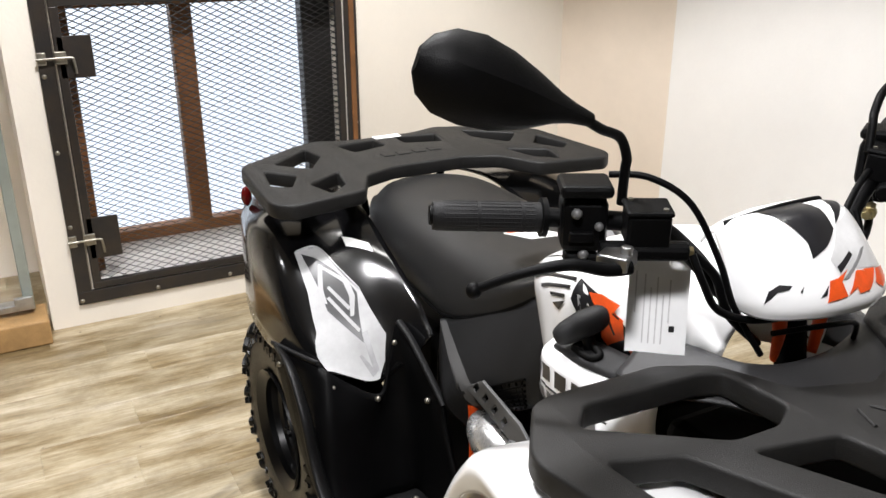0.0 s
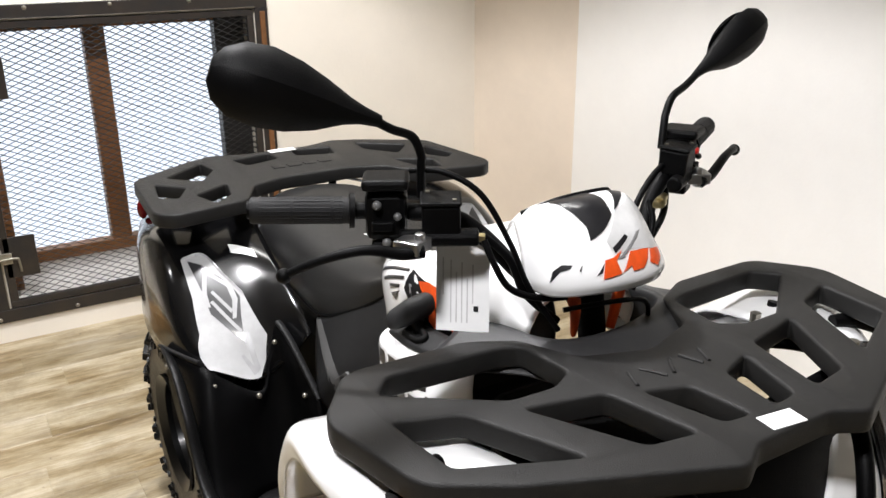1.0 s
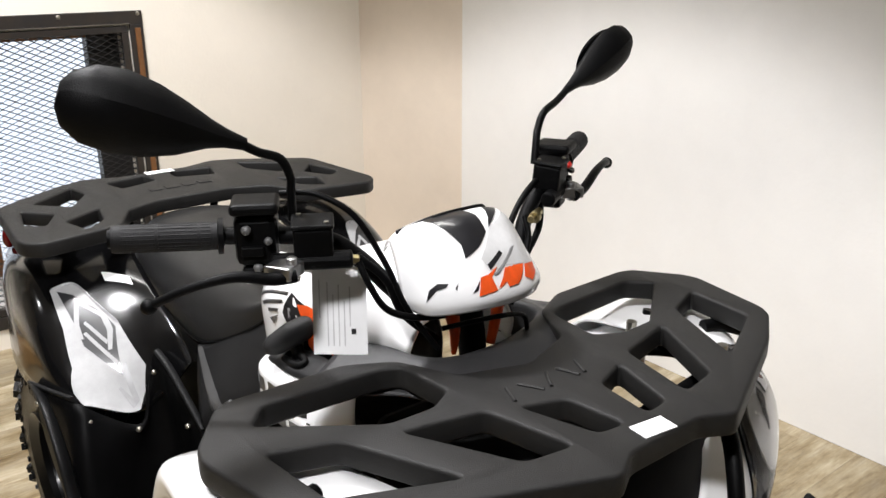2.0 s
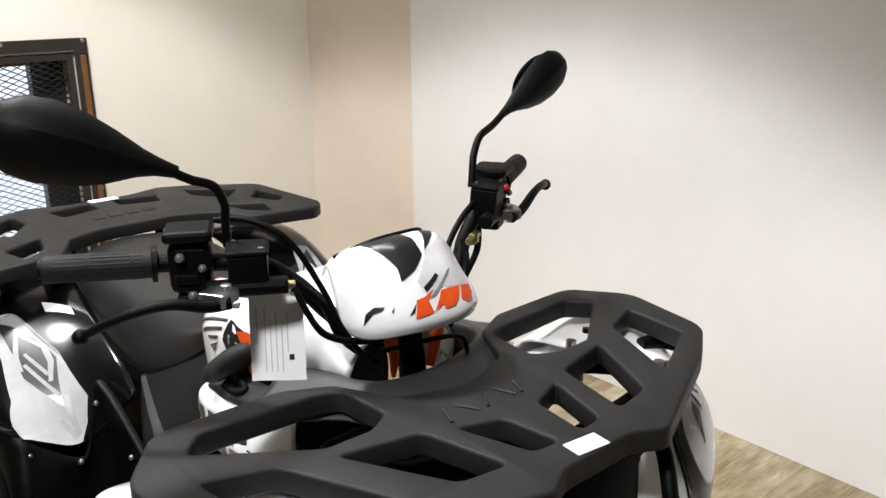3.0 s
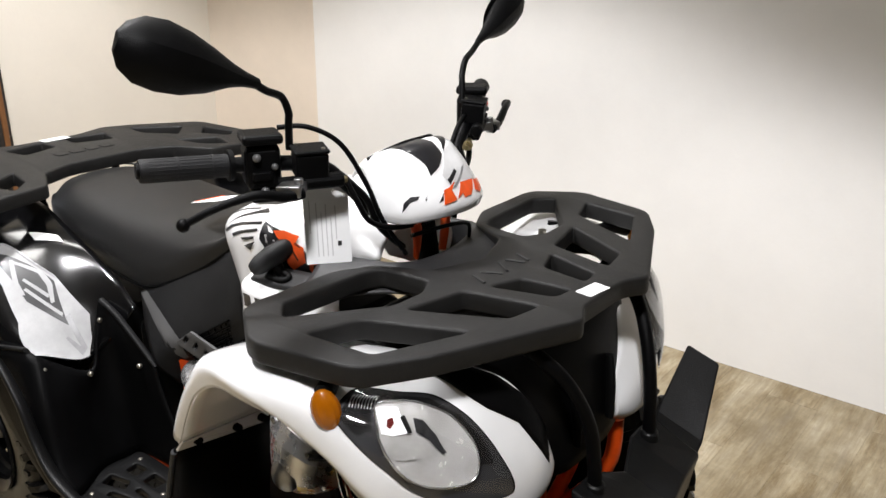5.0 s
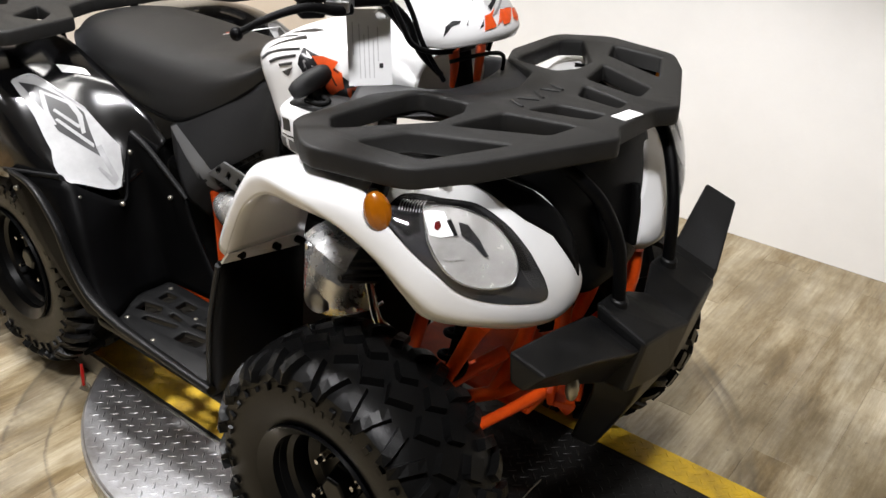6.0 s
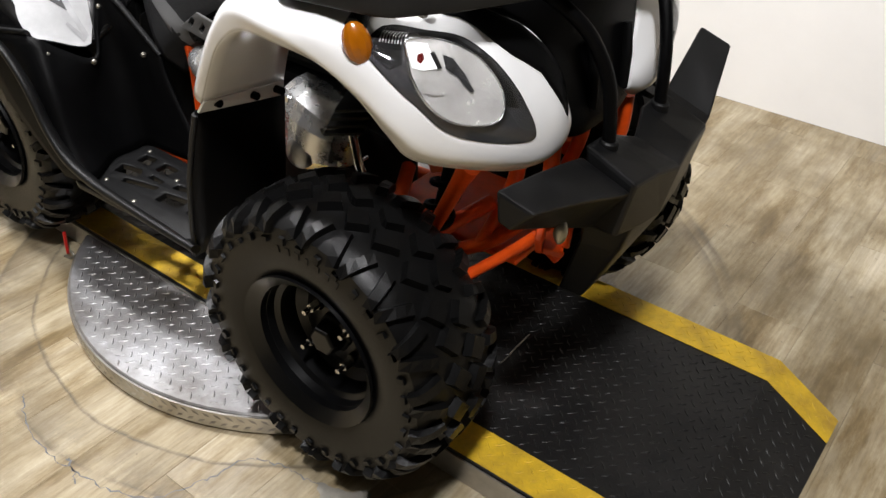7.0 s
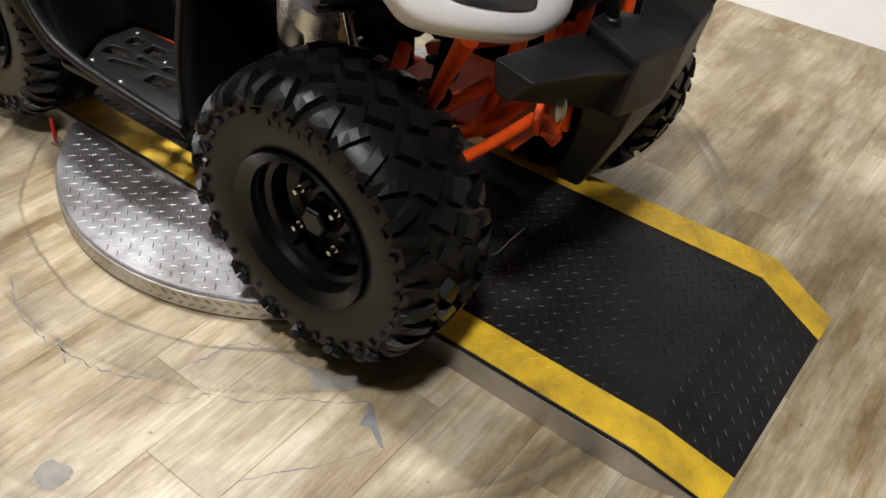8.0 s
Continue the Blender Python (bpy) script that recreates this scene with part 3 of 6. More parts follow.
lugs("plate_pattern", lambda x, y: math.hypot(x, y) < 0.525 and abs(y) > RAMP_Y + 0.012, lambda x: TOP, PLATE, "raised lozenges of the tread plate")
bm = bmesh.new()
XS = [-LIP, -KNEE, KNEE, LIP]
top = [[bm.verts.new((x, y, ramp_z(x))) for y in (-ramp_w(x), ramp_w(x))] for x in XS]
low = [[bm.verts.new((x, y, 0.0)) for y in (-ramp_w(x), ramp_w(x))] for x in XS]
for i in range(3):
    bm.faces.new((top[i][0], top[i + 1][0], top[i + 1][1], top[i][1]))
    bm.faces.new((low[i][0], low[i + 1][0], low[i + 1][1], low[i][1]))
    for j in (0, 1):
        bm.faces.new((top[i][j], top[i + 1][j], low[i + 1][j], low[i][j]))
for i in (0, 3):
    bm.faces.new((top[i][0], top[i][1], low[i][1], low[i][0]))
part("ramp", bm, BLACKPLATE, table, "black painted tread-plate ramp", bevel=0.002)
lugs("ramp_pattern", lambda x, y: abs(x) < LIP - 0.012 and abs(y) < ramp_w(x) - TAPE - 0.01, ramp_z, BLACKPLATE, "black lozenges of the ramp")
for side in (-1, 1):
    bm = bmesh.new()
    for a, b in zip(XS[:-1], XS[1:]):
        n = 2 if b - a < 1 else 24
        for k in range(n):
            xa, xb = a + (b - a) * k / n, a + (b - a) * (k + 1) / n
            q = [bm.verts.new((x, side * y, ramp_z(x) + 0.0012)) for x, y in ((xa, ramp_w(xa) - TAPE), (xb, ramp_w(xb) - TAPE), (xb, ramp_w(xb) - 0.002), (xa, ramp_w(xa) - 0.002))]
            bm.faces.new(q)
    bmesh.ops.remove_doubles(bm, verts=bm.verts[:], dist=1e-4)
    part("edge_tape", bm, YELLOW, table, "yellow safety stripe, worn", solid=0.0015)
    bm = bmesh.new()
    edge_x = [-LIP + 0.006, -KNEE, KNEE, LIP - 0.006]
    foot = [bm.verts.new((x, side * (ramp_w(x) + 0.003), 0.001)) for x in edge_x]
    head = [bm.verts.new((x, side * (ramp_w(x) + 0.003), max(ramp_z(x) - 0.006, 0.003))) for x in edge_x]
    for k in range(3):
        bm.faces.new((foot[k], foot[k + 1], head[k + 1], head[k]))
    part("ramp_side", bm, EDGE, table, "bright aluminium side of the ramp", solid=0.003)
    lugs("tape_pattern", (lambda s: lambda x, y: abs(x) < LIP - 0.012 and ramp_w(x) - TAPE + 0.008 < s * y < ramp_w(x) - 0.010)(side), lambda x: ramp_z(x) + 0.0016, YELLOW, "lozenges under the yellow stripe")

# unseen block, added so that the bike rests on the table
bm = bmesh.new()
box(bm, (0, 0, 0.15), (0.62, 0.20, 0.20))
part("pedestal", bm, DARK, table, "dark unseen pedestal added under the bike", bevel=0.01)

wire = thing("steel_wire", "thin bright steel wire lying across the black ramp", "wire", (0.775, -0.02, 0.065))
bm = bmesh.new()
tube(bm, [(0.010, -0.074, 0.026), (0.004, -0.040, 0.010), (-0.002, 0.010, 0.0045), (-0.002, 0.058, 0.0045)], 0.0014, 6)
part("strand", bm, ZINC, wire, smooth=60)
strap = thing("red_strap", "short red strap end hooked to the turntable", "strap", (-0.262, -0.352, 0))
bm = bmesh.new()
tube(bm, [(0, 0, 0.012), (-0.006, 0.004, 0.035), (-0.014, 0.010, 0.062)], [0.006, 0.008, 0.007], 8, flat=0.5)
part("webbing", bm, RED, strap, smooth=50)
bm = bmesh.new()
tube(bm, [(-0.008, -0.006, 0.004), (0.012, -0.002, 0.004), (0.016, 0.004, 0.012), (0.004, 0.004, 0.018)], 0.0035, 8)
part("hook", bm, ZINC, strap, smooth=50)


# ---- the quad bike ----
quad = thing("quad_bike", "white and black quad bike with an orange frame on a turntable", "quad bike")


def lug_box(bm, m, l, w, h, taper=0.8):
    v = [bm.verts.new(m @ Vector((x * l / 2 * (taper if z else 1), y * w / 2 * (taper if z else 1), z * h))) for z in (0, 1) for x, y in ((-1, -1), (1, -1), (1, 1), (-1, 1))]
    bm.faces.new(v[4:])
    for i in range(4):
        bm.faces.new((v[i], v[(i + 1) % 4], v[4 + (i + 1) % 4], v[4 + i]))


def wheel(x, y, z, r, half, side, pitches, name):
    """A wheel with its axle along y; side: -1 where the outside looks to -y."""
    wheel_part = new(name)
    wheel_part.parent = quad
    wheel_part.location = (x, y, z)
    crown = r - 0.013
    ax = Matrix.Rotation(radians(90), 4, "X") if side < 0 else Matrix.Rotation(radians(-90), 4, "X")  # local z looks outwards
    bm = bmesh.new()
    prof = [(0.126, half * 0.70), (0.137, half * 0.90), (0.160, half * 0.98), (0.198, half * 1.0), (0.224, half * 0.97), (crown - 0.012, half * 0.88), (crown - 0.003, half * 0.66), (crown, half * 0.33)]
    prof = prof + [(crown + 0.001, 0.0)] + [(a, -b) for a, b in prof[::-1]]
    lathe(bm, prof, 72, ax, closed=True)

    part("tyre", bm, RUBBER, wheel_part, "black knobbly off-road tyre", smooth=32)
    # tread blocks, laid on the tyre's own curve from the crown outwards
    run = [(crown + 0.001, 0.0), (crown, half * 0.33), (crown - 0.003, half * 0.66), (crown - 0.012, half * 0.88), (0.224, half * 0.97), (0.198, half * 1.0)]
    dist = [0.0]
    for p, q in zip(run, run[1:]):
        dist.append(dist[-1] + math.hypot(q[0] - p[0], q[1] - p[1]))

    def on_tyre(c, d, h, q):
        d0 = min(max(d, 0.0), dist[-1] - 0.002)
        r0, z0 = float(np.interp(d0, dist, [p[0] for p in run])), float(np.interp(d0, dist, [p[1] for p in run]))
        r1, z1 = float(np.interp(d0 + 0.012, dist, [p[0] for p in run])), float(np.interp(d0 + 0.012, dist, [p[1] for p in run]))
        rm, zm = float(np.interp(d0 - 0.010, dist, [p[0] for p in run])), float(np.interp(d0 - 0.010, dist, [p[1] for p in run]))
        tr, tz = r1 - rm, z1 - zm
        k = math.hypot(tr, tz)
        nr, nz = tz / k, -tr / k
        r, z, a = r0 + nr * h, z0 + nz * h, c / crown
        return ax @ Vector((r * math.cos(a), r * math.sin(a), q * z))

    bm = bmesh.new()
    pitch = 2 * math.pi * crown / pitches
    w = half / 0.088
    for k in range(pitches):
        for q in (-1, 1):
            c0 = k * pitch + (pitch / 2 if q > 0 else 0)
            for ca, da, cb, db, wide, tall in ((0.002, 0.006, 0.036, 0.030, 0.034, 0.014), (0.056, 0.012, 0.084, 0.034, 0.034, 0.014), (0.112, 0.006, 0.142, 0.030, 0.034, 0.014),
                                               (0.006, 0.048, 0.028, 0.098, 0.020, 0.013), (0.064, 0.048, 0.044, 0.098, 0.020, 0.013), (0.090, 0.048, 0.112, 0.098, 0.020, 0.013), (0.148, 0.048, 0.128, 0.098, 0.020, 0.013),
                                               (0.036, 0.104, 0.036, 0.122, 0.018, 0.005), (0.078, 0.100, 0.079, 0.118, 0.014, 0.005), (0.120, 0.104, 0.120, 0.122, 0.018, 0.005), (0.160, 0.100, 0.161, 0.118, 0.014, 0.005)):
                n = 4
                ux, uy = cb - ca, (db - da) * w
                ul = math.hypot(ux, uy)
                px_, py_ = -uy / ul * wide / 2, ux / ul * wide / 2
                low, top = [], []
                for m in range(n + 1):
                    f = m / n
                    x, y = c0 + ca + ux * f, da * w + uy * f
                    g = 0.08 + 0.84 * f
                    xt, yt = c0 + ca + ux * g, da * w + uy * g
                    low.append([bm.verts.new(on_tyre(x + e * px_, y + e * py_, -0.002, q)) for e in (-1, 1)])
                    top.append([bm.verts.new(on_tyre(xt + e * px_ * 0.78, yt + e * py_ * 0.78, tall, q)) for e in (-1, 1)])
                for m in range(n):
                    bm.faces.new((top[m][0], top[m + 1][0], top[m + 1][1], top[m][1]))
                    for e in (0, 1):
                        bm.faces.new((low[m][e], low[m + 1][e], top[m + 1][e], top[m][e]))
                for m in (0, n):
                    bm.faces.new((low[m][0], low[m][1], top[m][1], top[m][0]))
    tagged(part("tread", bm, RUBBER, wheel_part, "chunky angled tread blocks"), kind="stuff")
    bm = bmesh.new()
    for i in range(7):
        m = ax @ Matrix.Rotation(radians(66 + i * 6.0), 4, "Z") @ Matrix.Translation((0.190, 0, half * 1.0)) @ Matrix.Rotation(radians(90), 4, "Z")
        lug_box(bm, m, 0.009 if i % 3 else 0.005, 0.012, 0.0012, 0.9)
    part("sidewall_mark", bm, RUBBER, wheel_part)
    bm = bmesh.new()
    h = half * 0.97
    lathe(bm, [(r_ * 0.94, z_) for r_, z_ in ((0.132, h - 0.006), (0.140, h), (0.146, h + 0.004), (0.147, h - 0.002), (0.140, h - 0.008), (0.131, h - 0.022), (0.124, h - 0.026), (0.121, h - 0.040), (0.112, h - 0.046), (0.109, h - 0.078), (0.092, h - 0.092), (0.080, h - 0.078), (0.060, h - 0.072), (0.034, h - 0.072), (0.030, h - 0.080), (0.030, h - 0.090), (0.105, h - 0.108), (0.128, -half * 0.7), (0.124, h - 0.012))], 56, ax, closed=True)
    part("rim", bm, RIM, wheel_part, "black pressed steel rim", smooth=38)
    bm = bmesh.new()
    lathe(bm, [(0.036, h - 0.085), (0.036, h - 0.064), (0.030, h - 0.060), (0.027, h - 0.036), (0.022, h - 0.032)], 6, ax)
    for k in range(4):
        m = ax @ Matrix.Rotation(radians(45 + 90 * k), 4, "Z")
        rod(bm, m @ Vector((0.050, 0, h - 0.075)), m @ Vector((0.050, 0, h - 0.062)), 0.008, seg=6)
    part("hub", bm, RIM, wheel_part, "black hub with a six-sided cap", bevel=0.0015)
    for k in range(4):
        bm = bmesh.new()
        m = ax @ Matrix.Rotation(radians(38 + 90 * k), 4, "Z")
        rod(bm, m @ Vector((0.055, 0, h - 0.074)), m @ Vector((0.055, 0, h - 0.046)), 0.0075, seg=6)
        rod(bm, m @ Vector((0.055, 0, h - 0.046)), m @ Vector((0.055, 0, h - 0.032)), 0.0045, seg=10)
        part("wheel_nut", bm, CHROME, wheel_part, "bright wheel nut")
    return wheel_part


wheel(0.648, -0.366, 0.294, 0.256, 0.093, -1, 9, "front_wheel")
wheel(0.654, 0.350, 0.293, 0.256, 0.093, 1, 9, "front_wheel")
wheel(-0.43, -0.286, 0.290, 0.262, 0.096, -1, 9, "rear_wheel")
wheel(-0.43, 0.380, 0.290, 0.262, 0.096, 1, 9, "rear_wheel")



def mirrored(half):
    return [(x, y) for x, y in half] + [(x, -y) for x, y in half[::-1] if abs(y) > 1e-6]


# racks
FRONT_HALF = [(0.886, 0.0), (0.886, 0.058), (0.908, 0.096), (0.818, 0.303), (0.772, 0.376), (0.752, 0.388), (0.625, 0.414), (0.600, 0.408), (0.534, 0.360), (0.526, 0.336), (0.530, 0.190), (0.562, 0.128), (0.640, 0.090), (0.672, 0.0)]
HOLES = [[(0.572, 0.158), (0.562, 0.312), (0.594, 0.342), (0.682, 0.222), (0.684, 0.162), (0.664, 0.126), (0.582, 0.134)],
         [(0.654, 0.356), (0.758, 0.344), (0.812, 0.222), (0.680, 0.284)],
         [(0.706, 0.220), (0.728, 0.122), (0.838, 0.096), (0.828, 0.156)],
         [(0.746, 0.084), (0.766, 0.030), (0.842, 0.020), (0.838, 0.056)]]
RACK_Z, RACK_Y = 0.877, -0.010
front_rack = slab("front_rack", soften([(x, y + RACK_Y) for x, y in mirrored(FRONT_HALF)], 0.010), [soften([(x, s * y + RACK_Y) for x, y in h], 0.009) for h in HOLES for s in (1, -1)], RACK_Z - 0.031, RACK_Z, 0.005, RACK, quad, "thick black moulded front rack with slanting slots")
bm = bmesh.new()
# raised badge on the rack's middle: plain strokes
for y, lean in ((-0.076, 0.006), (-0.044, -0.008), (-0.014, 0.010), (0.018, -0.006), (0.040, 0.006)):
    tube(bm, [(0.706, y + lean + RACK_Y, RACK_Z + 0.0003), (0.720, y + RACK_Y, RACK_Z + 0.0006), (0.735, y - lean + RACK_Y, RACK_Z + 0.0003)], 0.0026, 6, 3)
part("badge", bm, RACK, front_rack, "raised moulded badge of plain strokes", smooth=60)
bm = bmesh.new()
box(bm, (0.869, -0.014, RACK_Z + 0.0008), (0.026, 0.046, 0.0012), rot(0, 0, -7))
part("price_sticker", bm, PAPER, front_rack, "blank white paper sticker")
for s in (-1, 1):
    bm = bmesh.new()
    tube(bm, [(0.60, s * 0.20, 0.80), (0.64, s * 0.22, 0.815), (0.72, s * 0.25, 0.828), (0.80, s * 0.20, 0.83)], 0.011)
    tube(bm, [(0.60, s * 0.32, 0.835), (0.60, s * 0.31, 0.80), (0.60, s * 0.28, 0.76)], 0.011)
    part("rack_stay", bm, PLASTIC, front_rack, smooth=50)
    for bx, by in ((0.612, 0.262), (0.668, 0.215), (0.745, 0.300)):
        bm = bmesh.new()
        rod(bm, (bx, s * by, 0.805), (bx, s * by, 0.836), 0.008, seg=8)
        part("bolt", bm, ZINC, front_rack)

RY = 0.035
REAR_HALF = [(-0.482, 0.0), (-0.482, 0.090), (-0.450, 0.165), (-0.352, 0.212), (-0.322, 0.372), (-0.345, 0.402), (-0.372, 0.410), (-0.625, 0.392), (-0.650, 0.378), (-0.752, 0.232), (-0.780, 0.165), (-0.752, 0.085), (-0.750, 0.0)]
RHOLES = [[(-0.622, 0.318), (-0.715, 0.212), (-0.640, 0.202), (-0.552, 0.256)],
          [(-0.578, 0.354), (-0.514, 0.302), (-0.440, 0.338), (-0.470, 0.372)],
          [(-0.446, 0.298), (-0.500, 0.214), (-0.412, 0.232), (-0.366, 0.278)],
          [(-0.708, 0.132), (-0.728, 0.030), (-0.664, 0.026), (-0.636, 0.116)]]
rear_rack = slab("rear_rack", soften([(x, y + RY) for x, y in mirrored(REAR_HALF)], 0.012), [soften([(x, s * y + RY) for x, y in h], 0.010) for h in RHOLES for s in (1, -1)], 0.809, 0.840, 0.005, RACK, quad, "thick black moulded rear rack")
bm = bmesh.new()
for y, l in ((-0.06, 0.028), (-0.02, 0.032), (0.02, 0.028), (0.06, 0.030)):
    box(bm, (-0.575, y + RY, 0.8405), (0.026, l, 0.003))
part("badge", bm, RACK, rear_rack, "raised moulded badge of plain blocks", bevel=0.001)
bm = bmesh.new()
box(bm, (-0.735, RY + 0.01, 0.841), (0.028, 0.07, 0.0012))
part("price_sticker", bm, PAPER, rear_rack, "blank white paper sticker")
for s, yy in ((-1, -0.10), (1, 0.14)):
    bm = bmesh.new()
    tube(bm, [(-0.60, yy, 0.815), (-0.60, yy * 0.9, 0.78), (-0.58, yy * 0.8, 0.70)], 0.010)
    part("rack_stay", bm, PLASTIC, rear_rack, smooth=50)
bm = bmesh.new()
tube(bm, [(-0.705, -0.295, 0.80), (-0.715, -0.315, 0.775), (-0.705, -0.325, 0.755)], 0.006, 8)
part("indicator_stalk", bm, PLASTIC, rear_rack, smooth=50)
bm = bmesh.new()
bmesh.ops.create_uvsphere(bm, u_segments=14, v_segments=10, radius=0.016, matrix=Matrix.Translation((-0.700, -0.330, 0.752)) @ Matrix.Diagonal((0.5, 0.8, 1.5, 1)))
part("rear_indicator", bm, DARKRED, rear_rack, "small dark red lamp", smooth=60)

# front fenders: from the rear foot of the arch, over the wheel, down to the nose
FENDER = [[(0.404, 0.405, 0.629), (0.396, 0.408, 0.640), (0.380, 0.390, 0.648), (0.370, 0.350, 0.650)],
          [(0.450, 0.418, 0.700), (0.437, 0.421, 0.702), (0.424, 0.400, 0.712), (0.420, 0.340, 0.712)],
          [(0.488, 0.425, 0.752), (0.477, 0.427, 0.764), (0.468, 0.402, 0.774), (0.468, 0.320, 0.772)],
          [(0.543, 0.430, 0.788), (0.526, 0.432, 0.812), (0.520, 0.405, 0.822), (0.525, 0.300, 0.806)],
          [(0.609, 0.430, 0.788), (0.601, 0.436, 0.812), (0.598, 0.405, 0.832), (0.600, 0.290, 0.822)],
          [(0.668, 0.412, 0.771), (0.676, 0.428, 0.790), (0.681, 0.405, 0.826), (0.675, 0.280, 0.834)],
          [(0.719, 0.396, 0.732), (0.736, 0.410, 0.752), (0.743, 0.385, 0.800), (0.735, 0.260, 0.832)],
          [(0.760, 0.386, 0.690), (0.786, 0.392, 0.712), (0.793, 0.355, 0.775), (0.775, 0.235, 0.825)],
          [(0.781, 0.360, 0.651), (0.816, 0.360, 0.675), (0.826, 0.315, 0.745), (0.800, 0.205, 0.810)],
          [(0.827, 0.290, 0.623), (0.861, 0.285, 0.648), (0.863, 0.245, 0.715), (0.830, 0.170, 0.785)],
          [(0.861, 0.217, 0.604), (0.886, 0.208, 0.626), (0.886, 0.178, 0.685), (0.858, 0.138, 0.735)],
          [(0.872, 0.155, 0.605), (0.888, 0.148, 0.625), (0.886, 0.134, 0.660), (0.864, 0.118, 0.690)],
          [(0.864, 0.112, 0.622), (0.874, 0.110, 0.632), (0.875, 0.110, 0.645), (0.864, 0.110, 0.660)]]
INNER = [[(0.404, 0.405, 0.629), (0.396, 0.320, 0.615), (0.388, 0.225, 0.600)],
         [(0.450, 0.418, 0.700), (0.432, 0.330, 0.690), (0.415, 0.225, 0.680)],
         [(0.488, 0.425, 0.752), (0.472, 0.330, 0.748), (0.458, 0.225, 0.745)],
         [(0.543, 0.430, 0.788), (0.535, 0.330, 0.785), (0.525, 0.225, 0.780)],
         [(0.609, 0.430, 0.788), (0.605, 0.330, 0.790), (0.600, 0.225, 0.790)]]
ALMOND = [(0.492, 0.61), (0.484, 0.725), (0.493, 0.786), (0.543, 0.817), (0.608, 0.848), (0.68, 0.822), (0.73, 0.746), (0.77, 0.634), (0.791, 0.534), (0.783, 0.487), (0.74, 0.463), (0.693, 0.466), (0.638, 0.493), (0.568, 0.526), (0.52, 0.573)]
BOWL = [(0.528, 0.731), (0.547, 0.778), (0.591, 0.805), (0.659, 0.80), (0.706, 0.732), (0.724, 0.647), (0.723, 0.575), (0.70, 0.54), (0.656, 0.53), (0.602, 0.55), (0.56, 0.628)]

CHEEK = [(0.54, 0.919), (0.575, 0.928), (0.625, 0.915), (0.679, 0.889), (0.721, 0.862), (0.785, 0.851), (0.835, 0.765), (0.883, 0.671)]


def shrink(loop, k):
    cu, cv = sum(q[0] for q in loop) / len(loop), sum(q[1] for q in loop) / len(loop)
    return [(cu + (u - cu) * k, cv + (v - cv) * k) for u, v in loop]


def curve_loop(loop, n=4):
    pts = spline([(*q, 0) for q in loop[-2:] + loop + loop[:2]], n)[2 * n:-3 * n + n]
    return [(p.x, p.y) for p in pts]


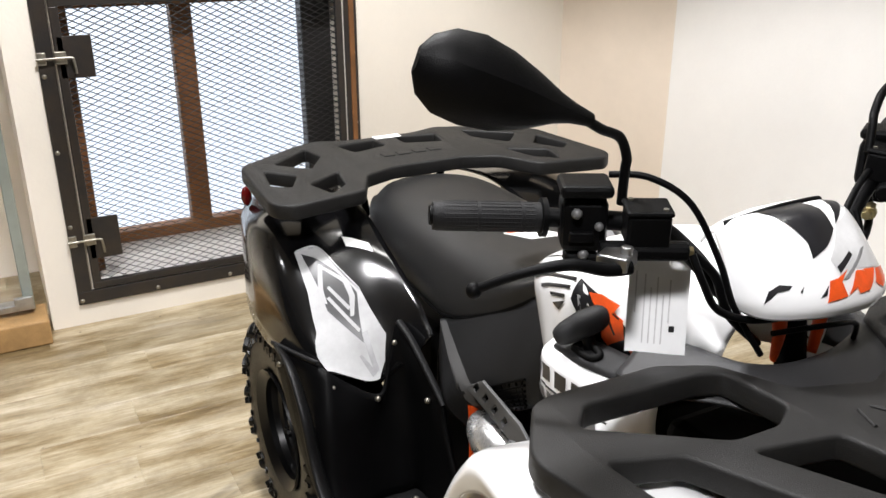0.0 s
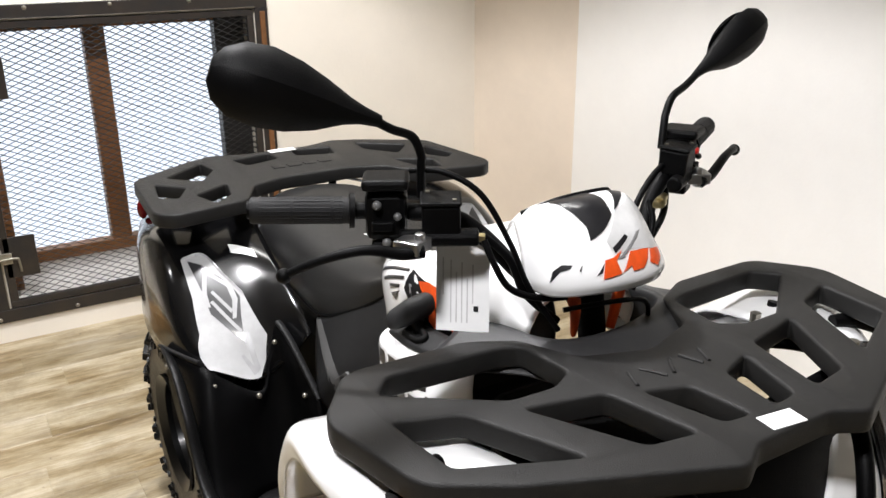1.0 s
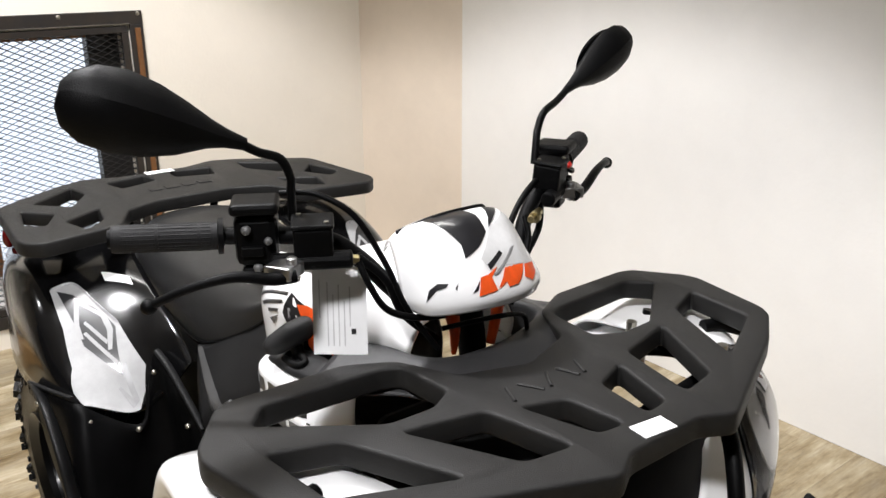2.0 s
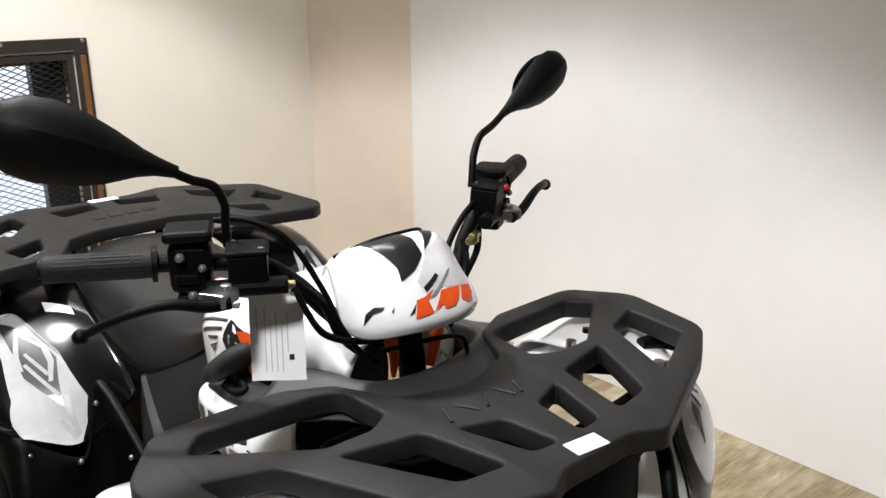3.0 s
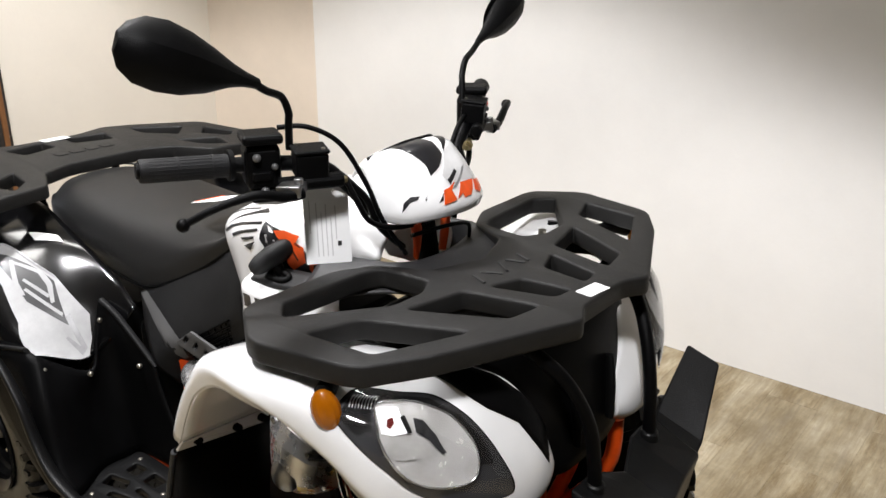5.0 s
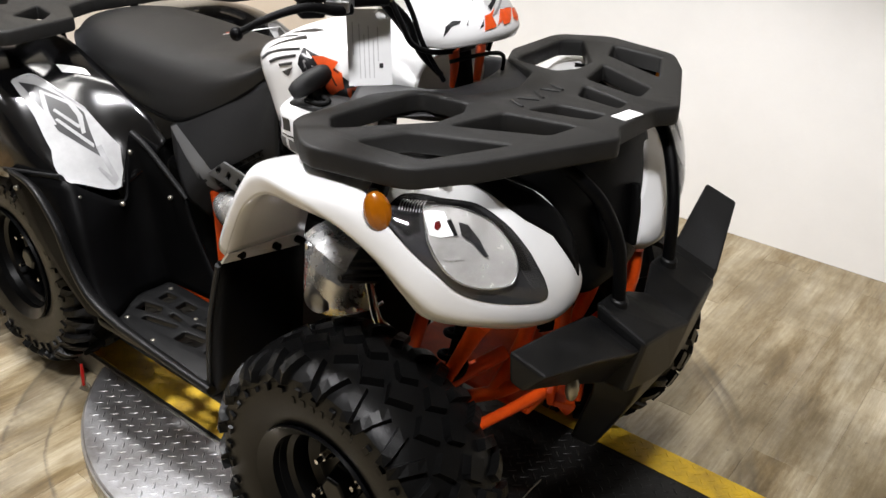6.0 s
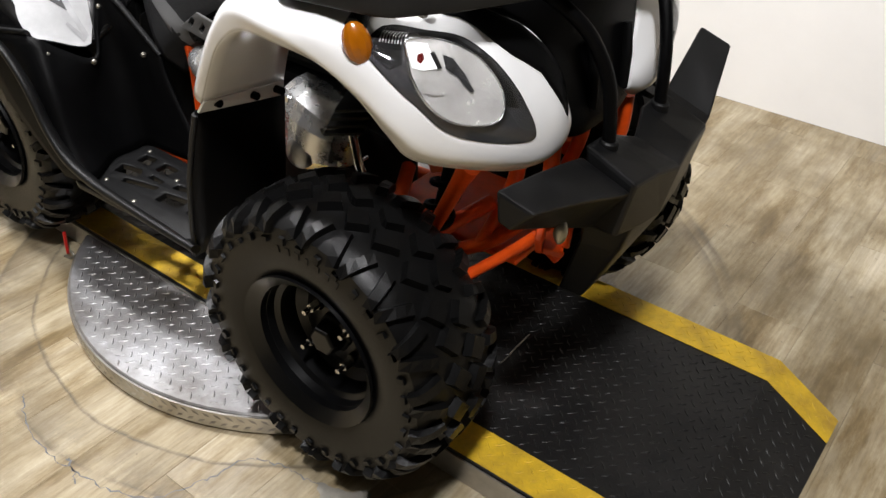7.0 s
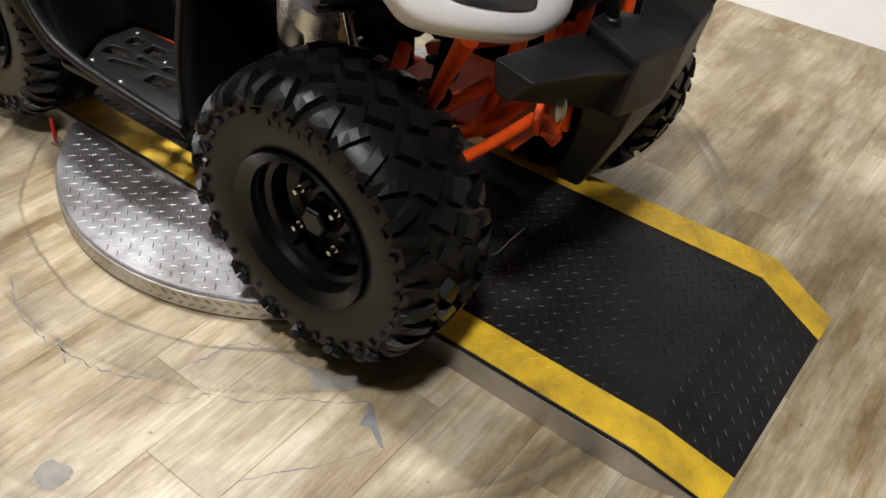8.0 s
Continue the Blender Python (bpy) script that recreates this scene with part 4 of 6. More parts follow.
for s in (-1, 1):
    skin = Skin(FENDER, s, -0.032 if s > 0 else 0.0, out=-s)
    fender = part("front_fender", skin.grid(60, 18), WHITE, quad, "gloss white front fender", smooth=60, solid=0.005)
    part("inner_panel", Skin(INNER, s).grid(16, 6), WHITE, fender, "white inner panel of the wheel arch", smooth=60, solid=0.004)
    bm = bmesh.new()
    lip = [(0.410, 0.406, 0.634), (0.390, 0.225, 0.602), (0.386, 0.225, 0.575), (0.386, 0.402, 0.606)]
    bm.faces.new([bm.verts.new((x, s * y, z)) for x, y, z in lip])
    part("lower_lip", bm, WHITE, fender, solid=0.004)
    for y, z in ((0.300, 0.604), (0.245, 0.594), (0.375, 0.618)):
        bm = bmesh.new()
        rod(bm, (0.384, s * y, z), (0.409, s * y, z), 0.0068, seg=10)
        part("screw", bm, PLASTIC, fender, smooth=40)
    # the black cheek between fender and nose
    if s < 0:
        bm = bmesh.new()
        rows = [[bm.verts.new(skin.at(u, v + (0.995 - v) * k / 5, 0.004)) for k in range(6)] for u, v in CHEEK]
        for a, b in zip(rows, rows[1:]):
            for k in range(5):
                bm.faces.new((a[k], a[k + 1], b[k + 1], b[k]))
        part("cheek", bm, PLASTIC, fender, "gloss black inner cheek beside the nose", smooth=60, solid=0.002)
    # headlight: bezel, reflector and clear lens
    lamp = part("headlight", skin.patch(curve_loop(ALMOND), 0.0045, 5, 0.0), SMOKE, quad, "almond-shaped headlight with a smoked bezel", smooth=60)
    part("bezel_ring", skin.patch(curve_loop(shrink(ALMOND, 1.05)), 0.0036, 5, 0.0), PLASTIC, lamp, smooth=60)
    part("reflector", skin.patch(curve_loop(BOWL), 0.0088, 6, -0.0022), REFLECT, lamp, "bright chrome reflector", smooth=60)
    bm = bmesh.new()
    rim_loop = curve_loop(BOWL)
    tube(bm, [skin.at(u, v, 0.0100) for u, v in rim_loop + rim_loop[:1]], 0.0017, 6, 1)
    part("reflector_rim", bm, CHROME, lamp, "thin bright rim of the reflector", smooth=60)
    # black wedge along the upper edge, bulb holder, and dark and pale patches on the reflector
    part("bezel_shade", skin.patch([(0.52, 0.79), (0.60, 0.835), (0.675, 0.815), (0.722, 0.745), (0.750, 0.650), (0.728, 0.640), (0.715, 0.735), (0.665, 0.806), (0.592, 0.812), (0.545, 0.785)], 0.0062, 2), DARK, lamp, "black upper edge of the bezel", smooth=60)
    part("bezel_shade", skin.patch([(0.490, 0.63), (0.487, 0.72), (0.497, 0.775), (0.530, 0.775), (0.522, 0.735), (0.545, 0.650), (0.53, 0.60)], 0.0060, 2), DARK, lamp, "black ribbed tail of the bezel", smooth=60)
    for name, loop, mt, lift in (("bulb_holder", [(0.531, 0.730), (0.540, 0.746), (0.560, 0.761), (0.597, 0.691), (0.578, 0.657), (0.561, 0.648)], WHITE, 0.0096), ("bulb", [(0.557, 0.705), (0.562, 0.720), (0.570, 0.702), (0.569, 0.677), (0.562, 0.680)], DARKRED, 0.0103),
                                 ("reflector_patch", [(0.572, 0.730), (0.577, 0.744), (0.603, 0.698), (0.597, 0.688)], DARK, 0.0103), ("reflector_patch", [(0.592, 0.746), (0.608, 0.755), (0.647, 0.721), (0.675, 0.673), (0.670, 0.664), (0.638, 0.698), (0.609, 0.704)], SMOKE, 0.0099),
                                 ("reflector_patch", [(0.577, 0.569), (0.605, 0.613), (0.635, 0.629), (0.610, 0.590)], REFLECT, 0.0099), ("reflector_patch", [(0.565, 0.793), (0.575, 0.799), (0.615, 0.756), (0.601, 0.749)], REFLECT, 0.0099), ("reflector_patch", [(0.516, 0.759), (0.532, 0.789), (0.543, 0.779), (0.523, 0.752)], CHROME, 0.0103)):
        part(name, skin.patch(loop, lift, 2), mt, lamp, smooth=60)
    for k in range(9):
        bm = bmesh.new()
        u = 0.490 + 0.0042 * k
        tube(bm, [skin.at(u + 0.006, 0.690 + 0.004 * k, 0.008), skin.at(u, 0.722 + 0.004 * k, 0.010), skin.at(u, 0.745 + 0.004 * k, 0.009)], 0.0009, 6, 3)
        part("bezel_rib", bm, ALLOY, lamp, smooth=60)
    glass = part("lens", skin.patch(curve_loop(ALMOND), 0.010, 6, 0.009), LENS, lamp, "clear plastic lens", smooth=60)
    glass.visible_shadow = False
    # indicator on the fender's shoulder
    bm = bmesh.new()
    m = Matrix.Translation((0.728, s * 0.406, 0.812)) @ Euler((0, 0, s * radians(42))).to_matrix().to_4x4() @ Matrix.Rotation(radians(-8), 4, "Y")
    bmesh.ops.create_uvsphere(bm, u_segments=12, v_segments=8, radius=0.0235, matrix=m @ Matrix.Rotation(radians(-14 * s), 4, "X") @ Matrix.Diagonal((0.55, 0.78, 1.16, 1)))
    ind = part("indicator", bm, AMBER, quad, "oval amber indicator lamp", smooth=20)
    bm = bmesh.new()
    tube(bm, [(0.715, s * 0.395, 0.825), (0.70, s * 0.36, 0.835), (0.69, s * 0.33, 0.835)], [0.014, 0.011, 0.010], 10)
    part("stalk", bm, PLASTIC, ind, smooth=60)
    # mud flap behind the front wheel
    bm = bmesh.new()
    flap = Skin([[(0.380, 0.402, 0.606), (0.384, 0.31, 0.592), (0.386, 0.222, 0.576)], [(0.325, 0.395, 0.45), (0.352, 0.31, 0.45), (0.376, 0.222, 0.46)], [(0.272, 0.372, 0.262), (0.315, 0.31, 0.30), (0.366, 0.222, 0.345)]], s)
    mud = part("mud_flap", flap.grid(8, 6), PLASTIC, quad, "black mud flap behind the front wheel", smooth=60, solid=0.006)
    bm = bmesh.new()
    tube(bm, [flap.at(u, 0.0) for u in (0.02, 0.25, 0.5, 0.75, 0.98)], 0.0065, 8, flat=0.8)
    part("flap_edge", bm, SIDE, mud, "grey rolled edge", smooth=60)

# nose between the fenders
NOSE = [[(0.765, -0.238, 0.832), (0.782, -0.12, 0.836), (0.790, 0, 0.836), (0.782, 0.12, 0.836), (0.765, 0.238, 0.832)],
        [(0.822, -0.172, 0.790), (0.836, -0.09, 0.790), (0.842, 0, 0.790), (0.836, 0.09, 0.790), (0.822, 0.172, 0.790)],
        [(0.856, -0.130, 0.718), (0.864, -0.07, 0.712), (0.868, 0, 0.710), (0.864, 0.07, 0.712), (0.856, 0.130, 0.718)],
        [(0.866, -0.104, 0.61), (0.872, -0.06, 0.60), (0.874, 0, 0.60), (0.872, 0.06, 0.60), (0.866, 0.104, 0.61)]]
nose = part("nose_panel", Skin(NOSE).grid(18, 24), PLASTIC, quad, "black nose panel with two slots", smooth=60, solid=0.004)
for s in (-1, 1):
    bm = bmesh.new()
    tube(bm, [(0.868, s * 0.058, 0.745), (0.876, s * 0.052, 0.70), (0.880, s * 0.050, 0.645)], [0.012, 0.016, 0.012], 10, flat=0.5)
    part("nose_slot", bm, DARK, nose, smooth=60)
    bm = bmesh.new()
    tube(bm, [(0.835, s * 0.150, 0.835), (0.870, s * 0.135, 0.812), (0.900, s * 0.112, 0.770), (0.924, s * 0.092, 0.70), (0.934, s * 0.086, 0.600)], 0.0105, 12)
    part("guard_tube", bm, PLASTIC, quad, "black guard tube between rack and bumper", smooth=60)

# front bumper
bumper = new("front_bumper")
bumper.parent = quad
tagged(bumper, "black moulded front bumper with swept wings")


def loft(rows):
    """A closed body through four-cornered sections."""
    bm = bmesh.new()
    rings = [[bm.verts.new(q) for q in row] for row in rows]
    for a, c in zip(rings, rings[1:]):
        for k in range(len(a)):
            bm.faces.new((a[k], a[(k + 1) % len(a)], c[(k + 1) % len(a)], c[k]))
    bm.faces.new(rings[0])
    bm.faces.new(rings[-1])
    return bm


for s in (-1, 1):
    part("wing", loft([[(x, s * y, z + up) for x, z in sec] for y, up, sec in ((0.126, 0.0, [(0.912, 0.604), (0.998, 0.574), (0.945, 0.490), (0.920, 0.500)]), (0.150, 0.0, [(0.908, 0.608), (0.996, 0.580), (0.940, 0.498), (0.915, 0.508)]),
         (0.235, 0.0, [(0.906, 0.626), (0.982, 0.605), (0.934, 0.540), (0.912, 0.548)]), (0.346, 0.0, [(0.905, 0.645), (0.965, 0.631), (0.930, 0.592), (0.910, 0.598)]))] if s < 0 else
         [[(x, y, z) for x, z in sec] for y, sec in ((0.126, [(0.912, 0.604), (0.998, 0.574), (0.945, 0.490), (0.920, 0.500)]), (0.165, [(0.908, 0.612), (0.994, 0.584), (0.940, 0.510), (0.915, 0.520)]),
         (0.220, [(0.904, 0.642), (0.980, 0.618), (0.934, 0.550), (0.912, 0.560)]), (0.292, [(0.900, 0.684), (0.962, 0.664), (0.930, 0.610), (0.906, 0.618)]))]), GUARD, bumper, bevel=0.005)
    bm = bmesh.new()
    rod(bm, (0.930, s * 0.087, 0.590), (0.934, s * 0.087, 0.622), 0.019, 0.014, seg=20)
    part("saddle", bm, GUARD, bumper, "collar that holds the guard tube", smooth=40, bevel=0.003)
    bm = bmesh.new()
    bmesh.ops.create_uvsphere(bm, u_segments=14, v_segments=8, radius=0.013, matrix=Matrix.Translation((0.942, s * 0.222, 0.532)) @ Matrix.Diagonal((0.8, 0.9, 1.6, 1)))
    part("bolt_cap", bm, ZINC, bumper, smooth=60)
part("centre_bridge", loft([[(x, y, z) for x, z in sec] for y, sec in ((-0.128, [(0.915, 0.625), (1.004, 0.588), (0.985, 0.490), (0.935, 0.490)]), (-0.060, [(0.912, 0.618), (1.010, 0.584), (0.994, 0.478), (0.935, 0.485)]), (0.0, [(0.935, 0.596), (1.018, 0.572), (0.998, 0.470), (0.935, 0.480)]),
     (0.060, [(0.912, 0.618), (1.010, 0.584), (0.994, 0.478), (0.935, 0.485)]), (0.128, [(0.915, 0.625), (1.004, 0.588), (0.985, 0.490), (0.935, 0.490)]))]), GUARD, bumper, bevel=0.006)
part("prow", loft([[(xa, -w, z + 0.01), (xb, -w * 0.72, z), (xb, w * 0.72, z), (xa, w, z + 0.01)] for z, xa, xb, w in ((0.500, 0.925, 0.996, 0.122), (0.430, 0.915, 0.975, 0.104), (0.350, 0.888, 0.938, 0.076), (0.275, 0.862, 0.902, 0.046))]), GUARD, bumper, bevel=0.006)

# frame, arms and springs
frame_part = new("frame")
frame_part.parent = quad
tagged(frame_part, "orange powder-coated tube frame and suspension arms")
for s in (-1, 1):
    for pts, r in (([(0.86, s * 0.12, 0.60), (0.85, s * 0.12, 0.50), (0.76, s * 0.12, 0.38), (0.60, s * 0.13, 0.28)], 0.013),
                   ([(0.80, s * 0.10, 0.62), (0.79, s * 0.11, 0.50), (0.74, s * 0.12, 0.36)], 0.013),
                   ([(0.55, s * 0.13, 0.62), (0.66, s * 0.12, 0.56), (0.80, s * 0.11, 0.60)], 0.013),
                   ([(0.60, s * 0.15, 0.27), (0.2, s * 0.15, 0.25), (-0.3, s * 0.15, 0.27)], 0.014),
                   ([(0.06, s * 0.155, 0.30), (0.06, s * 0.155, 0.52), (0.02, s * 0.15, 0.62)], 0.014),
                   ([(0.14, s * 0.14, 0.30), (0.12, s * 0.14, 0.50), (0.02, s * 0.14, 0.56)], 0.012)):
        bm = bmesh.new()
        tube(bm, pts, r, 12)
        part("tube", bm, ORANGE, frame_part, smooth=60)
    for name, pts, r in (("upper_arm", [(0.76, s * 0.12, 0.46), (0.72, s * 0.20, 0.43), (0.68, s * 0.285, 0.38)], 0.013), ("upper_arm", [(0.58, s * 0.12, 0.46), (0.62, s * 0.20, 0.43), (0.66, s * 0.285, 0.38)], 0.013),
                         ("lower_arm", [(0.865, s * 0.150, 0.452), (0.815, s * 0.175, 0.400), (0.745, s * 0.225, 0.335), (0.68, s * 0.290, 0.270)], 0.010), ("lower_arm", [(0.54, s * 0.13, 0.30), (0.60, s * 0.22, 0.26), (0.66, s * 0.30, 0.21)], 0.014)):
        bm = bmesh.new()
        tube(bm, pts, r, 12)
        part(name, bm, ORANGE, frame_part, smooth=60)
    bm = bmesh.new()
    tube(bm, [(0.790, s * 0.235, 0.595), (0.765, s * 0.230, 0.545), (0.728, s * 0.240, 0.455)], [0.024, 0.018, 0.014], 12, flat=0.7)
    part("shock_mount", bm, ORANGE, frame_part, smooth=60)
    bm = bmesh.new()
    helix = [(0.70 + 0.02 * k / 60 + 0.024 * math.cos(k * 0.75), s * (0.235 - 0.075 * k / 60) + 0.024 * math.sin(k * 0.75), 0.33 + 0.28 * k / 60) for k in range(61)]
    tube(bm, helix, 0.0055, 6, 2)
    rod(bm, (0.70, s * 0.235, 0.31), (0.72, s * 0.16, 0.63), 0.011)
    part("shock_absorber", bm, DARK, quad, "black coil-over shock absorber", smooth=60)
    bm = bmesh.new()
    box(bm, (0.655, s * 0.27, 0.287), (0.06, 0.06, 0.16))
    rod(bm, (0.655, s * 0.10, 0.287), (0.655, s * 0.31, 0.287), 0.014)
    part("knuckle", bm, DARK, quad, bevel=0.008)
bm = bmesh.new()
box(bm, (0.70, 0, 0.50), (0.20, 0.20, 0.02), rot(0, -25, 0))
box(bm, (0.66, 0, 0.35), (0.30, 0.22, 0.012))
part("cross_plate", bm, ORANGE, frame_part, bevel=0.003)
bm = bmesh.new()
box(bm, (0.872, -0.150, 0.452), (0.012, 0.034, 0.046), rot(30, 0, 20))
box(bm, (0.900, -0.112, 0.452), (0.012, 0.034, 0.046), rot(-35, 0, 20))
box(bm, (0.886, -0.132, 0.436), (0.034, 0.050, 0.012), rot(0, 10, 30))
rod(bm, (0.880, -0.130, 0.425), (0.900, -0.128, 0.412), 0.012, seg=12)
part("tow_hook", bm, ORANGE, frame_part, bevel=0.003)
bm = bmesh.new()
rod(bm, (-0.43, -0.26, 0.290), (-0.43, 0.34, 0.290), 0.022)
part("rear_axle", bm, DARK, quad, smooth=60)

# engine under the bodywork; its near-black blocks are added filler
engine = new("engine")
engine.parent = quad
tagged(engine, "dark filler blocks for the engine with a bright cast side cover")
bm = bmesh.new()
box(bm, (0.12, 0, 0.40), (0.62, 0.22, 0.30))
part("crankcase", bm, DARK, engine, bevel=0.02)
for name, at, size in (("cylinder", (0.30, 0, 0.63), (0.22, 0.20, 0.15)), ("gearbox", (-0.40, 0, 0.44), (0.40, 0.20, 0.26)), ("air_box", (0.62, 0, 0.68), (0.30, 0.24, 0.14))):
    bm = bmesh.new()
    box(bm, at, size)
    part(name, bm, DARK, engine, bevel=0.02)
COVER = [[(0.325, 0.120, 0.420), (0.322, 0.165, 0.430), (0.325, 0.170, 0.490), (0.330, 0.165, 0.550), (0.340, 0.120, 0.565)],
         [(0.365, 0.120, 0.405), (0.362, 0.186, 0.418), (0.366, 0.200, 0.480), (0.378, 0.186, 0.548), (0.385, 0.120, 0.560)],
         [(0.410, 0.120, 0.405), (0.408, 0.190, 0.420), (0.412, 0.204, 0.475), (0.424, 0.186, 0.530), (0.430, 0.120, 0.545)],
         [(0.450, 0.120, 0.420), (0.450, 0.180, 0.432), (0.456, 0.190, 0.470), (0.462, 0.176, 0.512), (0.465, 0.120, 0.528)],
         [(0.480, 0.115, 0.440), (0.484, 0.155, 0.448), (0.488, 0.160, 0.475), (0.490, 0.150, 0.500), (0.488, 0.115, 0.512)]]
part("side_cover", Skin(COVER, -1).grid(8, 8), POLISHED, engine, "bright cast cover", smooth=12, solid=0.006)
bm = bmesh.new()
lathe(bm, [(0.030, 0.0), (0.030, 0.010), (0.025, 0.014), (0.010, 0.016)], 24, Matrix.Translation((0.395, -0.196, 0.455)) @ rot(80, 0, 12).to_4x4())
part("cover_cap", bm, ALLOY, engine, smooth=40, bevel=0.001)
for k in range(4):
    bm = bmesh.new()
    box(bm, (0.470 + 0.010 * k, -0.150, 0.520 + 0.018 * k), (0.075, 0.075, 0.006), rot(8, -12, 20))
    part("cooling_fin", bm, GUARD, engine, bevel=0.001)
bm = bmesh.new()
tube(bm, [(0.50, -0.13, 0.40), (0.50, -0.155, 0.43), (0.485, -0.16, 0.50), (0.46, -0.15, 0.56)], 0.009, 10)
part("oil_pipe", bm, CHROME, engine, smooth=60)
for x, y, z in ((0.350, -0.186, 0.540), (0.345, -0.188, 0.440), (0.468, -0.182, 0.450), (0.445, -0.194, 0.512)):
    bm = bmesh.new()
    rod(bm, (x, -0.13, z), (x, y, z), 0.006, seg=6)
    part("cover_bolt", bm, CHROME, engine)
bm = bmesh.new()
rod(bm, (0.48, -0.13, 0.55), (0.62, -0.12, 0.52), 0.030)
part("hose", bm, DARK, engine, smooth=50)
bm = bmesh.new()
tube(bm, [(0.085, -0.160, 0.535), (0.13, -0.168, 0.535), (0.185, -0.165, 0.525), (0.24, -0.15, 0.505)], [0.026, 0.040, 0.042, 0.030], 18)
part("exhaust_cover", bm, POLISHED, engine, "bright exhaust cover", smooth=60)

# rear fenders
REAR = [[(-0.160, 0.352, 0.560), (-0.152, 0.330, 0.556), (-0.136, 0.262, 0.530), (-0.122, 0.205, 0.560), (-0.100, 0.155, 0.620)],
        [(-0.250, 0.385, 0.560), (-0.245, 0.368, 0.625), (-0.225, 0.300, 0.632), (-0.200, 0.222, 0.640), (-0.165, 0.155, 0.668)],
        [(-0.375, 0.398, 0.540), (-0.372, 0.380, 0.690), (-0.362, 0.318, 0.728), (-0.350, 0.222, 0.735), (-0.310, 0.150, 0.722)],
        [(-0.540, 0.388, 0.560), (-0.538, 0.376, 0.720), (-0.528, 0.315, 0.760), (-0.510, 0.225, 0.768), (-0.500, 0.140, 0.768)],
        [(-0.760, 0.328, 0.620), (-0.752, 0.332, 0.690), (-0.745, 0.300, 0.730), (-0.735, 0.225, 0.745), (-0.730, 0.140, 0.745)]]
WPANEL = [(0.503, 0.458), (0.504, 0.514), (0.494, 0.583), (0.404, 0.637), (0.331, 0.699), (0.157, 0.729), (0.060, 0.640), (0.006, 0.540), (0.0, 0.430), (0.0, 0.280), (0.015, 0.120), (0.100, 0.190), (0.202, 0.328), (0.352, 0.413)]
DIAM = [(0.487, 0.490), (0.363, 0.488), (0.281, 0.471), (0.148, 0.576), (0.250, 0.631), (0.324, 0.675), (0.362, 0.652), (0.404, 0.608), (0.453, 0.554)]
BARS = [[(0.425, 0.538), (0.427, 0.556), (0.361, 0.660), (0.351, 0.640)], [(0.353, 0.531), (0.358, 0.548), (0.283, 0.606), (0.272, 0.588)], [(0.322, 0.502), (0.325, 0.523), (0.202, 0.600), (0.189, 0.581)],
        [(0.365, 0.626), (0.367, 0.658), (0.316, 0.657), (0.252, 0.604), (0.250, 0.580), (0.319, 0.628)], [(0.433, 0.548), (0.426, 0.565), (0.350, 0.508), (0.304, 0.492), (0.306, 0.473), (0.360, 0.485)]]
STREAKS = [[(0.187, 0.594), (0.193, 0.634), (0.036, 0.573), (0.028, 0.529)], [(0.102, 0.496), (0.109, 0.519), (0.030, 0.548), (0.018, 0.500)]]
